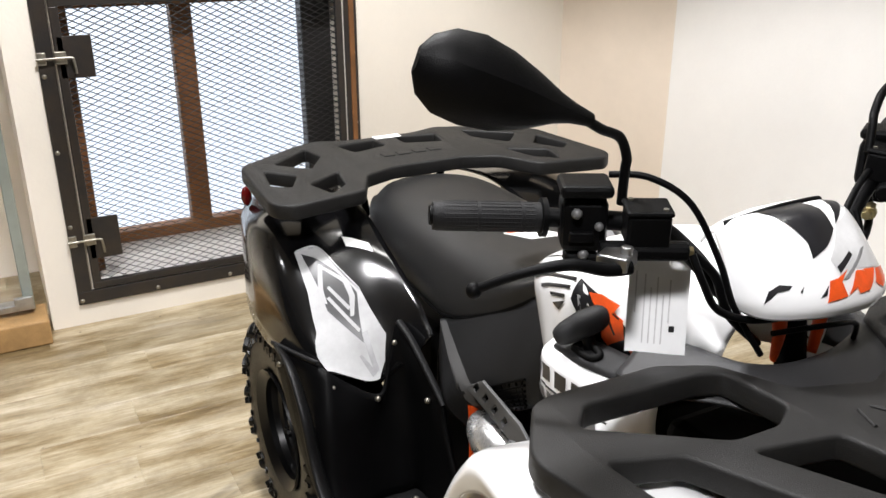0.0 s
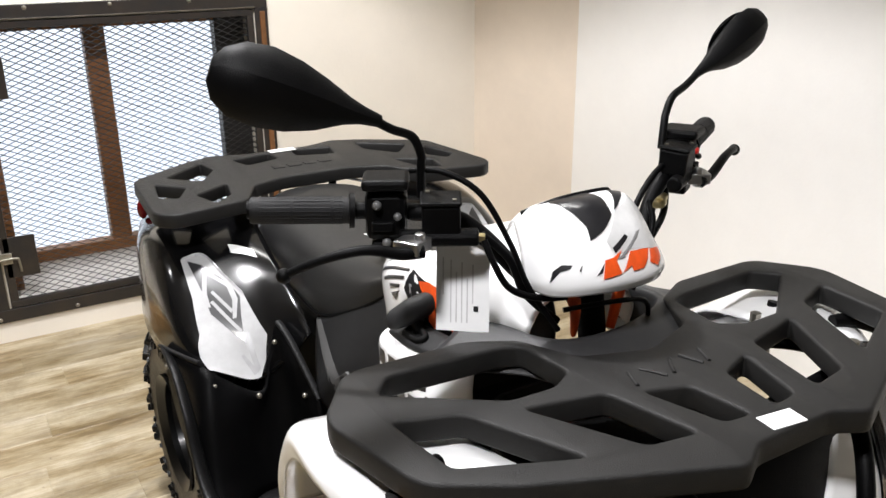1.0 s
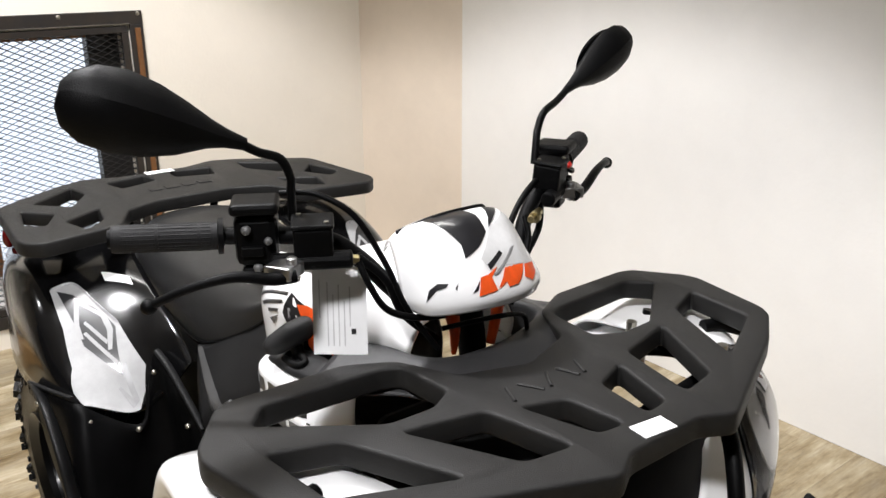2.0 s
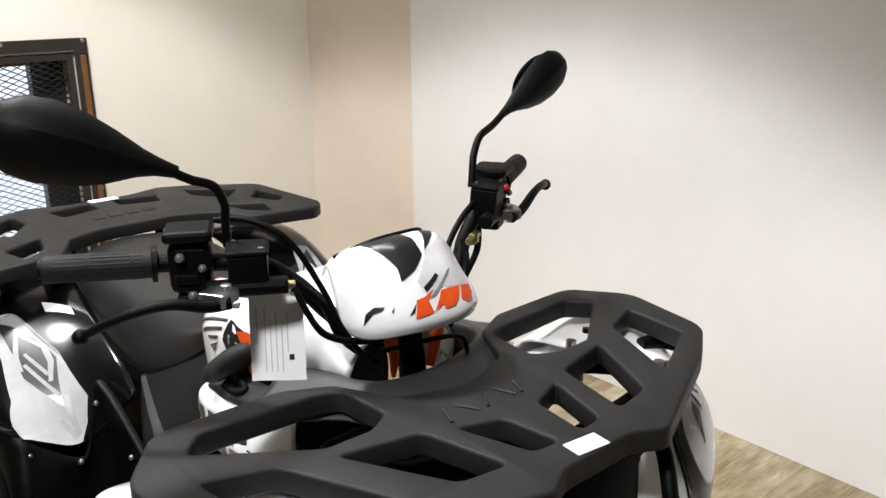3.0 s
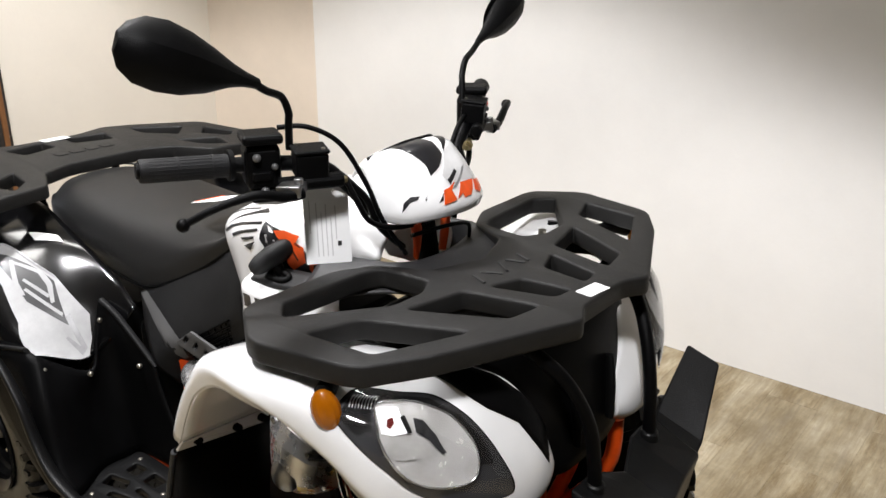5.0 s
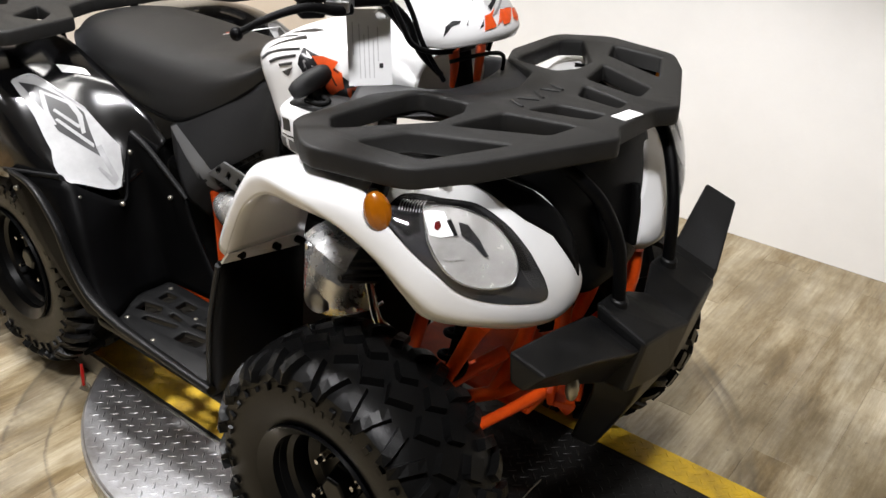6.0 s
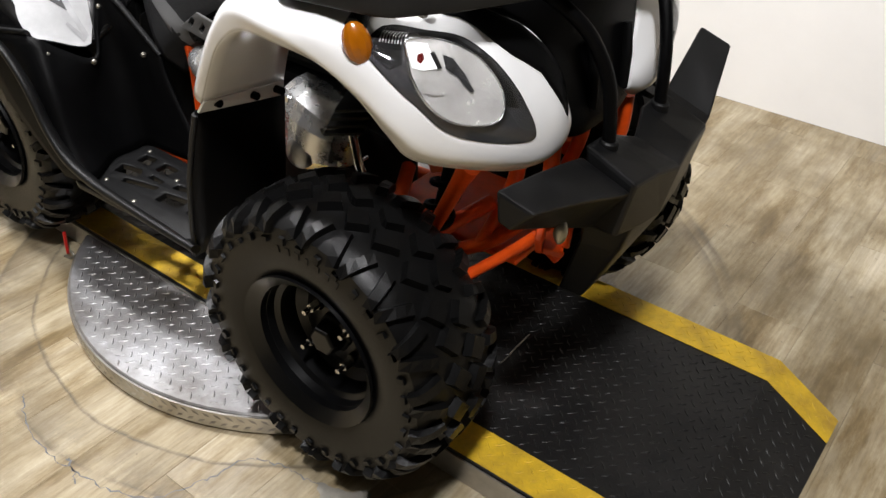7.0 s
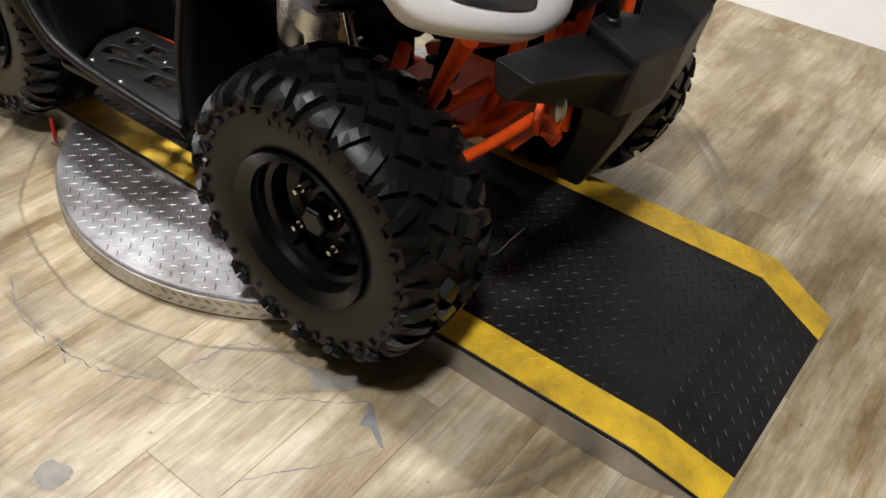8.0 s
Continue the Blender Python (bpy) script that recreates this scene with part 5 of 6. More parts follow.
for s, sh in ((-1, 0.0), (1, 0.07)):
    skin = Skin(REAR, s, sh, out=s)
    rf = part("rear_fender", skin.grid(36, 24), GLOSS, quad, "gloss black rear fender with a white graphic panel", smooth=60, solid=0.005)
    part("graphic_panel", skin.patch(WPANEL, 0.0035, 6), DECALW, rf, "silver-white vinyl panel", smooth=60)
    part("graphic_diamond", skin.patch(DIAM, 0.0042, 5), DECALG, rf, "smoke-black vinyl diamond with silver bars", smooth=60)
    for loop in BARS:
        part("graphic_bar", skin.patch(loop, 0.0048, 2), DECALW, rf, smooth=60)
    for loop in STREAKS:
        part("graphic_streak", skin.patch(loop, 0.0044, 2), SILVER, rf, smooth=60)
    bm = bmesh.new()
    tube(bm, [skin.at(u, v, 0.0044) for u, v in ((0.503, 0.470), (0.494, 0.583), (0.404, 0.637), (0.335, 0.695))], 0.0024, 6, flat=0.4)
    part("graphic_edge", bm, SILVER, rf, smooth=60)
    if s < 0:
        part("paper_sticker", skin.patch([(0.523, 0.73), (0.499, 0.875), (0.461, 0.873), (0.479, 0.724)], 0.004, 2), PAPER, rf, "blank white paper sticker", smooth=60)
    # moulded guard from the fender down to the footwell
    GU = [[(-0.298, 0.402, 0.565), (-0.248, 0.402, 0.465), (-0.178, 0.400, 0.390), (-0.085, 0.396, 0.312)],
          [(-0.165, 0.362, 0.574), (-0.122, 0.380, 0.490), (-0.088, 0.388, 0.400), (-0.036, 0.388, 0.314)],
          [(-0.145, 0.325, 0.545), (-0.108, 0.345, 0.480), (-0.072, 0.360, 0.380), (-0.034, 0.360, 0.310)],
          [(-0.122, 0.258, 0.510), (-0.120, 0.280, 0.45), (-0.100, 0.290, 0.38), (-0.080, 0.290, 0.308)],
          [(-0.140, 0.232, 0.575), (-0.125, 0.235, 0.48), (-0.100, 0.235, 0.38), (-0.080, 0.235, 0.308)],
          [(-0.146, 0.208, 0.638), (-0.110, 0.205, 0.50), (-0.085, 0.205, 0.40), (-0.075, 0.205, 0.308)],
          [(-0.090, 0.194, 0.598), (-0.060, 0.195, 0.49), (-0.030, 0.195, 0.39), (-0.010, 0.197, 0.308)],
          [(-0.014, 0.180, 0.520), (0.010, 0.183, 0.46), (0.060, 0.186, 0.38), (0.120, 0.190, 0.310)]]
    gd = part("leg_guard", Skin(GU, s, sh * 0.6).grid(35, 14), PLASTIC, quad, "matt black moulded guard and footwell", smooth=50, solid=0.008)
    edge = [(x, s * y + sh * 0.6, z + 0.002) for x, y, z in [(-0.304, 0.404, 0.568), (-0.235, 0.386, 0.574), (-0.165, 0.362, 0.578)]]
    bm = bmesh.new()
    tube(bm, edge, 0.011, 10, flat=0.45)
    part("guard_lip", bm, SIDE, gd, "grey rolled edge", smooth=60)
    bm = bmesh.new()
    tube(bm, [(-0.146, s * 0.206 + sh * 0.6, 0.640), (-0.10, s * 0.196 + sh * 0.6, 0.607), (-0.014, s * 0.180 + sh * 0.6, 0.520)], 0.010, 10, flat=0.6)
    part("guard_lip", bm, SIDE, gd, "grey rolled edge", smooth=60)
    for at in ((-0.145, 0.342, 0.540), (-0.122, 0.262, 0.506), (-0.054, 0.192, 0.518), (-0.150, 0.212, 0.600), (-0.280, 0.400, 0.540)):
        bm = bmesh.new()
        bmesh.ops.create_uvsphere(bm, u_segments=10, v_segments=6, radius=0.0060, matrix=Matrix.Translation((at[0] + 0.008, s * (at[1] + 0.006) + sh * 0.6, at[2])))
        part("screw", bm, ZINC, gd, smooth=60)

# footrests
FOOT = [(-0.085, 0.200), (0.285, 0.205), (0.290, 0.360), (0.270, 0.385), (-0.060, 0.395), (-0.090, 0.370)]
FSLOT = [[(-0.045, 0.235), (-0.010, 0.232), (-0.005, 0.262), (-0.040, 0.262)], [(0.015, 0.232), (0.060, 0.232), (0.060, 0.262), (0.020, 0.262)],
         [(-0.050, 0.290), (0.000, 0.278), (0.020, 0.300), (-0.040, 0.318)], [(0.035, 0.278), (0.075, 0.282), (0.075, 0.292), (0.035, 0.290)], [(0.0, 0.320), (0.085, 0.300), (0.085, 0.312), (0.005, 0.334)],
         [(0.105, 0.240), (0.150, 0.240), (0.150, 0.250), (0.105, 0.250)], [(0.105, 0.270), (0.170, 0.262), (0.170, 0.276), (0.105, 0.286)], [(0.110, 0.305), (0.170, 0.295), (0.175, 0.325), (0.115, 0.335)],
         [(0.190, 0.240), (0.250, 0.236), (0.250, 0.262), (0.195, 0.270)], [(0.195, 0.292), (0.255, 0.284), (0.255, 0.318), (0.200, 0.328)]]
for s, sh in ((-1, 0.0), (1, 0.03)):
    foot = slab("footrest", soften([(x, s * y + sh) for x, y in FOOT], 0.015), [soften([(x, s * y + sh) for x, y in h], 0.005, 2) for h in FSLOT], 0.292, 0.306, 0.003, GUARD, quad, "black slotted footrest")
    bm = bmesh.new()
    tube(bm, [(-0.285, s * 0.404 + sh, 0.572), (-0.200, s * 0.405 + sh, 0.560), (-0.135, s * 0.405 + sh, 0.500), (-0.098, s * 0.404 + sh, 0.420), (-0.050, s * 0.402 + sh, 0.362), (0.020, s * 0.399 + sh, 0.334), (0.100, s * 0.395 + sh, 0.320), (0.200, s * 0.388 + sh, 0.304), (0.290, s * 0.380 + sh, 0.290)], [0.010, 0.014, 0.017, 0.018, 0.020, 0.019, 0.017, 0.017, 0.016], 12, flat=0.55)
    part("outer_bar", bm, GUARD, foot, "dark rolled flange sweeping from the fender to the footrest", smooth=60)
    for x, y in ((-0.05, 0.222), (0.09, 0.262), (0.09, 0.365), (-0.02, 0.35)):
        bm = bmesh.new()
        bmesh.ops.create_uvsphere(bm, u_segments=10, v_segments=6, radius=0.0055, matrix=Matrix.Translation((x, s * y + sh, 0.306)) @ Matrix.Diagonal((1, 1, 0.5, 1)))
        part("screw", bm, ZINC, foot, smooth=60)

# seat
SEATROWS = [(-0.535, 0.060, 0.775, 0.745), (-0.510, 0.105, 0.800, 0.735), (-0.420, 0.148, 0.815, 0.705), (-0.280, 0.160, 0.812, 0.682), (-0.130, 0.160, 0.805, 0.662), (-0.060, 0.156, 0.806, 0.668), (0.040, 0.148, 0.818, 0.712), (0.130, 0.136, 0.840, 0.765), (0.195, 0.110, 0.868, 0.820)]


def seat_row(x, w, top, low):
    return [(x, -w * 0.98, low), (x, -w * 1.02, low + (top - low) * 0.45), (x, -w * 0.90, top - 0.030), (x, -w * 0.62, top - 0.008), (x, 0, top), (x, w * 0.62, top - 0.008), (x, w * 0.90, top - 0.030), (x, w * 1.02, low + (top - low) * 0.45), (x, w * 0.98, low)]


seat = part("seat", Skin([seat_row(*r) for r in SEATROWS], shift=0.015).grid(40, 40), SEAT, quad, "broad black vinyl seat", smooth=60, solid=0.004)
bm = bmesh.new()
tube(bm, [(x, -w * 0.985 + 0.015, low + 0.003) for x, w, top, low in SEATROWS[1:]], 0.004, 8)
part("seam", bm, PLASTIC, seat, smooth=60)

# dark side panels under the seat, grey stripe and vent
for s, sh in ((-1, 0.0), (1, 0.03)):
    SP = [[(-0.100, 0.140, 0.650), (-0.060, 0.164, 0.585), (-0.010, 0.180, 0.525), (0.02, 0.15, 0.48)],
          [(-0.010, 0.132, 0.700), (0.010, 0.160, 0.630), (0.040, 0.176, 0.570), (0.05, 0.15, 0.53)],
          [(0.080, 0.122, 0.750), (0.090, 0.152, 0.680), (0.105, 0.170, 0.610), (0.11, 0.15, 0.57)],
          [(0.180, 0.110, 0.800), (0.190, 0.140, 0.730), (0.200, 0.158, 0.670), (0.20, 0.15, 0.62)],
          [(0.230, 0.120, 0.850), (0.240, 0.138, 0.780), (0.250, 0.150, 0.710), (0.25, 0.15, 0.66)]]
    skin = Skin(SP, s, sh, out=s)
    sp = part("side_panel", skin.grid(20, 14), SIDE, quad, "dark grey moulded panel under the seat", smooth=60, solid=0.004)
    part("stripe", skin.patch([(0.005, 0.02), (0.06, 0.02), (0.42, 0.62), (0.40, 0.86), (0.34, 0.86)], 0.003, 3), STRIP, sp, "lighter grey moulded stripe", smooth=60)
    vent = new("vent")
    vent.parent = sp
    for k in range(8):
        bm = bmesh.new()
        tube(bm, [skin.at(0.45 + 0.045 * k, 0.62, 0.004), skin.at(0.47 + 0.045 * k, 0.98, 0.004)], 0.0022, 6)
        part("vent_bar", bm, PLASTIC, vent, smooth=60)
    for k in range(6):
        bm = bmesh.new()
        tube(bm, [skin.at(0.44, 0.64 + 0.06 * k, 0.004), skin.at(0.80, 0.64 + 0.06 * k, 0.004)], 0.0022, 6)
        part("vent_bar", bm, PLASTIC, vent, smooth=60)
    BR = [(0.069, 0.603), (0.122, 0.642), (0.235, 0.622), (0.272, 0.600), (0.208, 0.580)]
    BH = [[(x - 0.010, z - 0.004), (x + 0.002, z + 0.012), (x + 0.010, z + 0.006), (x - 0.002, z - 0.010)] for x, z in ((0.105, 0.619), (0.134, 0.614), (0.163, 0.608), (0.192, 0.602))]
    m = Matrix.Translation((0, s * 0.180 + sh, 0)) @ Matrix.Rotation(radians(90), 4, "X")
    slab("step_bracket", BR, BH, -0.003, 0.003, 0.001, STRIP, sp, "grey bracket with four oval holes", m)

# white centre cover with its graphics
def ring_row(x, top, hw, side_y, side_z, low_y, low_z, lean=0.0):
    return [(x + lean, -low_y, low_z), (x + lean * 0.5, -(low_y + side_y) / 2 - 0.004, (low_z + side_z) / 2), (x, -side_y, side_z), (x, -hw, (side_z + top) / 2 + 0.012), (x, 0, top), (x, hw, (side_z + top) / 2 + 0.012), (x, side_y, side_z), (x + lean * 0.5, (low_y + side_y) / 2 + 0.004, (low_z + side_z) / 2), (x + lean, low_y, low_z)]


TANK = [ring_row(0.205, 0.885, 0.085, 0.140, 0.862, 0.178, 0.735, 0.100), ring_row(0.260, 0.915, 0.095, 0.160, 0.880, 0.188, 0.732, 0.070), ring_row(0.340, 0.935, 0.100, 0.170, 0.890, 0.190, 0.735, 0.030), ring_row(0.420, 0.935, 0.095, 0.148, 0.890, 0.160, 0.790, 0.010), ring_row(0.490, 0.920, 0.075, 0.108, 0.880, 0.100, 0.830), ring_row(0.530, 0.905, 0.065, 0.090, 0.865, 0.085, 0.830)]
tskin = Skin(TANK)
tank = part("centre_cover", tskin.grid(30, 40), WHITE, quad, "gloss white centre cover with black and orange graphics", smooth=60, solid=0.004)
for v0 in (0, 1):
    f = (lambda q: q) if v0 == 0 else (lambda q: (q[0], 1 - q[1]))
    o = 0.003
    for loop, mt, lift in (([(0.024, 0.235), (0.381, 0.276), (0.385, 0.267), (0.056, 0.228)], DECALB, 0.003), ([(0.173, 0.223), (0.376, 0.253), (0.379, 0.245), (0.185, 0.216)], DECALB, 0.003),
                           ([(0.267, 0.218), (0.366, 0.23), (0.364, 0.222), (0.276, 0.212)], DECALB, 0.003), ([(0.29, 0.20), (0.372, 0.217), (0.339, 0.193)], DECALB, 0.003), ([(0.05, 0.300), (0.30, 0.318), (0.30, 0.325), (0.05, 0.308)], DECALB, 0.003),
                           ([(0.20, 0.335), (0.36, 0.345), (0.40, 0.36), (0.33, 0.365)], DECALB, 0.003), ([(0.397, 0.278), (0.541, 0.248), (0.644, 0.167), (0.668, 0.130), (0.639, 0.068), (0.543, 0.114), (0.491, 0.139), (0.431, 0.204), (0.398, 0.226)], DECALB, 0.003),
                           ([(0.461, 0.254), (0.504, 0.260), (0.577, 0.249), (0.567, 0.225), (0.603, 0.211), (0.611, 0.152), (0.557, 0.132), (0.533, 0.155), (0.530, 0.207)], DECALO, 0.0042), ([(0.620, 0.151), (0.673, 0.156), (0.644, 0.080), (0.624, 0.121)], DECALO, 0.0042),
                           ([(0.545, 0.215), (0.552, 0.216), (0.582, 0.165), (0.576, 0.163)], DECALB, 0.0050), ([(0.565, 0.225), (0.590, 0.214), (0.588, 0.209), (0.563, 0.220)], DECALB, 0.0050), ([(0.640, 0.140), (0.652, 0.138), (0.646, 0.112), (0.638, 0.116)], DECALB, 0.0050),
                           ([(0.083, 0.247), (0.299, 0.309), (0.343, 0.327), (0.376, 0.311), (0.315, 0.299)], DECALB, 0.003),
                           ([(0.42, 0.24), (0.435, 0.24), (0.50, 0.13), (0.485, 0.13)], DECALW, 0.003)):
        part("decal", tskin.patch([f(q) for q in loop], lift, 3), mt, tank, smooth=60)
    # the shelf round the gear gate, with two rows of bold blocks
    sd = -1 if v0 == 0 else 1
    SH = [[(0.318, 0.180, 0.815), (0.322, 0.196, 0.806), (0.326, 0.204, 0.785), (0.332, 0.206, 0.755), (0.340, 0.190, 0.735)],
          [(0.345, 0.178, 0.826), (0.345, 0.218, 0.814), (0.350, 0.224, 0.790), (0.354, 0.224, 0.752), (0.362, 0.200, 0.728)],
          [(0.410, 0.172, 0.832), (0.410, 0.217, 0.816), (0.412, 0.226, 0.790), (0.415, 0.226, 0.748), (0.420, 0.200, 0.724)],
          [(0.475, 0.168, 0.838), (0.475, 0.206, 0.820), (0.478, 0.216, 0.792), (0.480, 0.216, 0.755), (0.480, 0.190, 0.732)],
          [(0.505, 0.140, 0.838), (0.508, 0.160, 0.826), (0.510, 0.168, 0.800), (0.510, 0.168, 0.765), (0.505, 0.150, 0.742)]]
    hskin = Skin(SH, sd)
    if (hskin.at(0.5, 0.6, 0.01) - hskin.at(0.5, 0.6)).y * sd < 0:
        hskin.k = -1
    shelf = part("gate_surround", hskin.grid(24, 20), WHITE, tank, "white moulded surround of the gear gate", smooth=60, solid=0.003)
    for k in range(5):
        u = 0.14 + 0.125 * k
        part("decal", hskin.patch([(u, 0.40), (u + 0.085, 0.40), (u + 0.090, 0.56), (u + 0.004, 0.57)], 0.0030, 2), DECALB, shelf, smooth=60)
    for k in range(4):
        u = 0.20 + 0.13 * k
        part("decal", hskin.patch([(u, 0.64), (u + 0.10, 0.645), (u + 0.10, 0.76), (u, 0.755)], 0.0030, 2), STRIP, shelf, smooth=60)
    part("decal", hskin.patch([(0.10, 0.605), (0.75, 0.605), (0.75, 0.622), (0.10, 0.622)], 0.0030, 2), DECALB, shelf, smooth=60)

# gear lever in its gate
gate = part("gear_gate", Skin([[(0.356, -0.213, 0.821), (0.352, -0.180, 0.832)], [(0.41, -0.214, 0.822), (0.408, -0.174, 0.838)], [(0.472, -0.204, 0.826), (0.466, -0.170, 0.843)]]).grid(8, 4), SIDE, quad, "dark grey gear gate", smooth=60, solid=0.008)
bm = bmesh.new()
tube(bm, [(0.385, -0.203, 0.831), (0.42, -0.203, 0.833), (0.425, -0.192, 0.838), (0.39, -0.188, 0.839), (0.385, -0.203, 0.831)], 0.005, 8)
part("gate_slot", bm, DARK, gate, smooth=60)
bm = bmesh.new()
tube(bm, [(0.405, -0.185, 0.816), (0.398, -0.188, 0.840), (0.390, -0.190, 0.858)], 0.009, 10)
part("lever", bm, PLASTIC, gate, smooth=60)
bm = bmesh.new()
tube(bm, [(0.398, -0.158, 0.874), (0.394, -0.172, 0.872), (0.386, -0.192, 0.862), (0.376, -0.214, 0.850), (0.370, -0.222, 0.844)], [0.010, 0.017, 0.019, 0.015, 0.009], 14, flat=0.8)
part("knob", bm, SIDE, gate, "smooth dark grey knob", smooth=60)

# grey deck with the opening for the steering column; its lighter tone paints in light
DECK = []
for rx_, ry_, rz_, ox, oy, oz in ((0.445, -0.130, 0.862, 0.472, -0.205, 0.838), (0.504, -0.112, 0.862, 0.532, -0.195, 0.836), (0.560, -0.098, 0.865, 0.596, -0.142, 0.840), (0.590, -0.064, 0.866, 0.680, -0.100, 0.838), (0.600, -0.014, 0.868, 0.720, -0.060, 0.842), (0.597, 0.038, 0.870, 0.720, 0.060, 0.842), (0.575, 0.100, 0.870, 0.680, 0.100, 0.838), (0.540, 0.135, 0.868, 0.585, 0.165, 0.838), (0.460, 0.140, 0.858, 0.480, 0.220, 0.834)):
    r, o = Vector((rx_, ry_, rz_)), Vector((ox, oy, oz))
    i_ = r + (r - o).normalized() * 0.010
    DECK.append([(i_.x, i_.y, rz_ - 0.055), (i_.x, i_.y, rz_ - 0.008), tuple(r), tuple(r.lerp(o, 0.25) + Vector((0, 0, 0.003))), tuple(r.lerp(o, 0.6)), tuple(o)])
part("steering_deck", Skin(DECK).grid(48, 20), DECK_LIT, quad, "grey moulded deck round the steering column, toned lighter as if lit", smooth=50, solid=0.003)

# handlebar, with its column
bars = new("handlebar")
bars.parent = quad
tagged(bars, "black tubular handlebar with grips, levers and switch boxes")
BAR = [(0.398, -0.420, 1.054), (0.450, -0.300, 1.047), (0.503, -0.205, 1.038), (0.520, -0.158, 1.005), (0.538, -0.110, 0.950), (0.540, -0.060, 0.934), (0.540, 0.0, 0.932), (0.540, 0.050, 0.934), (0.535, 0.090, 0.955), (0.515, 0.128, 1.005), (0.500, 0.175, 1.042), (0.440, 0.270, 1.052), (0.378, 0.385, 1.060)]
bm = bmesh.new()
tube(bm, BAR, 0.011, 12)
part("bar", bm, PLASTIC, bars, smooth=60)
bm = bmesh.new()
rod(bm, (0.545, -0.01, 0.955), (0.60, -0.01, 0.62), 0.019)
part("column", bm, DARK, quad, smooth=60)
bm = bmesh.new()
tube(bm, [(0.575, -0.060, 0.935), (0.572, -0.050, 0.900), (0.566, -0.046, 0.862)], [0.022, 0.015, 0.008], 10, flat=0.5)
part("column_bracket", bm, ORANGE, bars, "orange steering bracket", smooth=60)
bm = bmesh.new()
tube(bm, [(0.555, 0.045, 0.93), (0.565, 0.03, 0.90), (0.575, 0.01, 0.86)], [0.016, 0.014, 0.010], 10, flat=0.6)
part("column_bracket", bm, ORANGE, bars, "orange steering bracket", smooth=60)


def control(s, inner, outer, box_at, res_at, mirror):
    """Grip, throttle or switch box, master cylinder, lever and mirror of one bar end."""
    bm = bmesh.new()
    a, b = Vector(outer), Vector(inner)
    tube(bm, [a, a.lerp(b, 0.03), a.lerp(b, 0.5), b], [0.013, 0.0165, 0.0162, 0.0165], 16)
    for k in (2, 4):
        c = a.lerp(b, k / 5)
        d = (b - a).normalized()
        tube(bm, [c - d * 0.002, c, c + d * 0.002], 0.0171, 16, 2)
    part("grip", bm, GRIP, bars, "ringed black rubber grip", smooth=40)
    bm = bmesh.new()
    for k in range(22):
        e = d.orthogonal().normalized()
        e = Matrix.Rotation(2 * math.pi * k / 22, 3, d) @ e
        rod(bm, a.lerp(b, 0.08) + e * 0.0155, a.lerp(b, 0.9) + e * 0.0157, 0.0011, seg=5)
    tagged(part("grip_ribs", bm, GRIP, bars, "fine ribs of the grip"), kind="stuff")
    bm = bmesh.new()
    lathe(bm, [(0.014, -0.004), (0.022, -0.003), (0.022, 0.003), (0.014, 0.004)], 18, Matrix.Translation(b) @ d.to_track_quat("Z", "Y").to_matrix().to_4x4(), closed=True)
    part("grip_collar", bm, PLASTIC, bars, smooth=40)
    m = Matrix.Translation(res_at) @ Euler((0, 0, s * radians(30))).to_matrix().to_4x4()
    bm = bmesh.new()
    box(bm, m @ Vector((0, 0, -0.012)), (0.046, 0.050, 0.062), m.to_3x3())
    sb = part("switch_box", bm, PLASTIC, bars, "black switch housing", bevel=0.009)
    for name, at, size in (("housing_cap", (0.004, 0, 0.028), (0.056, 0.056, 0.014)), ("choke_body", (0.004, 0, -0.054), (0.032, 0.038, 0.020)), ("switch_rocker", (0.027, -0.004, -0.022), (0.008, 0.026, 0.012))):
        bm = bmesh.new()
        box(bm, m @ Vector(at), size, m.to_3x3())
        part(name, bm, PLASTIC, sb, bevel=0.005 if size[0] > 0.01 else 0.002)
    for dx, dy, dz, r in ((0.028, -0.010, 0.004, 0.006), (0.028, 0.014, -0.010, 0.005), (0.020, 0.0, -0.045, 0.006)):
        bm = bmesh.new()
        q = m @ Vector((dx, dy, dz))
        bmesh.ops.create_uvsphere(bm, u_segments=10, v_segments=6, radius=r, matrix=Matrix.Translation(q))
        part("switch_button", bm, RED if (s > 0 and dx > 0.025 and dz > 0) else STRIP, sb, smooth=60)
    bm = bmesh.new()
    m = Matrix.Translation(box_at) @ Euler((0, radians(5), s * radians(30))).to_matrix().to_4x4()
    box(bm, m @ Vector((0, 0, 0.000)), (0.040, 0.046, 0.036), m.to_3x3())
    box(bm, m @ Vector((0, 0, 0.021)), (0.044, 0.050, 0.006), m.to_3x3())
    rod(bm, m @ Vector((0.012, -s * 0.045, -0.024)), m @ Vector((0.012, s * 0.05, -0.024)), 0.011)
    mc = part("brake_cylinder", bm, PLASTIC, bars, "square black brake fluid reservoir", bevel=0.004)
    for dx, dy in ((-0.014, -0.016), (0.014, 0.016)):
        bm = bmesh.new()
        rod(bm, m @ Vector((dx, dy, 0.022)), m @ Vector((dx, dy, 0.026)), 0.003, seg=8)
        part("cap_screw", bm, ZINC, mc)
    return m


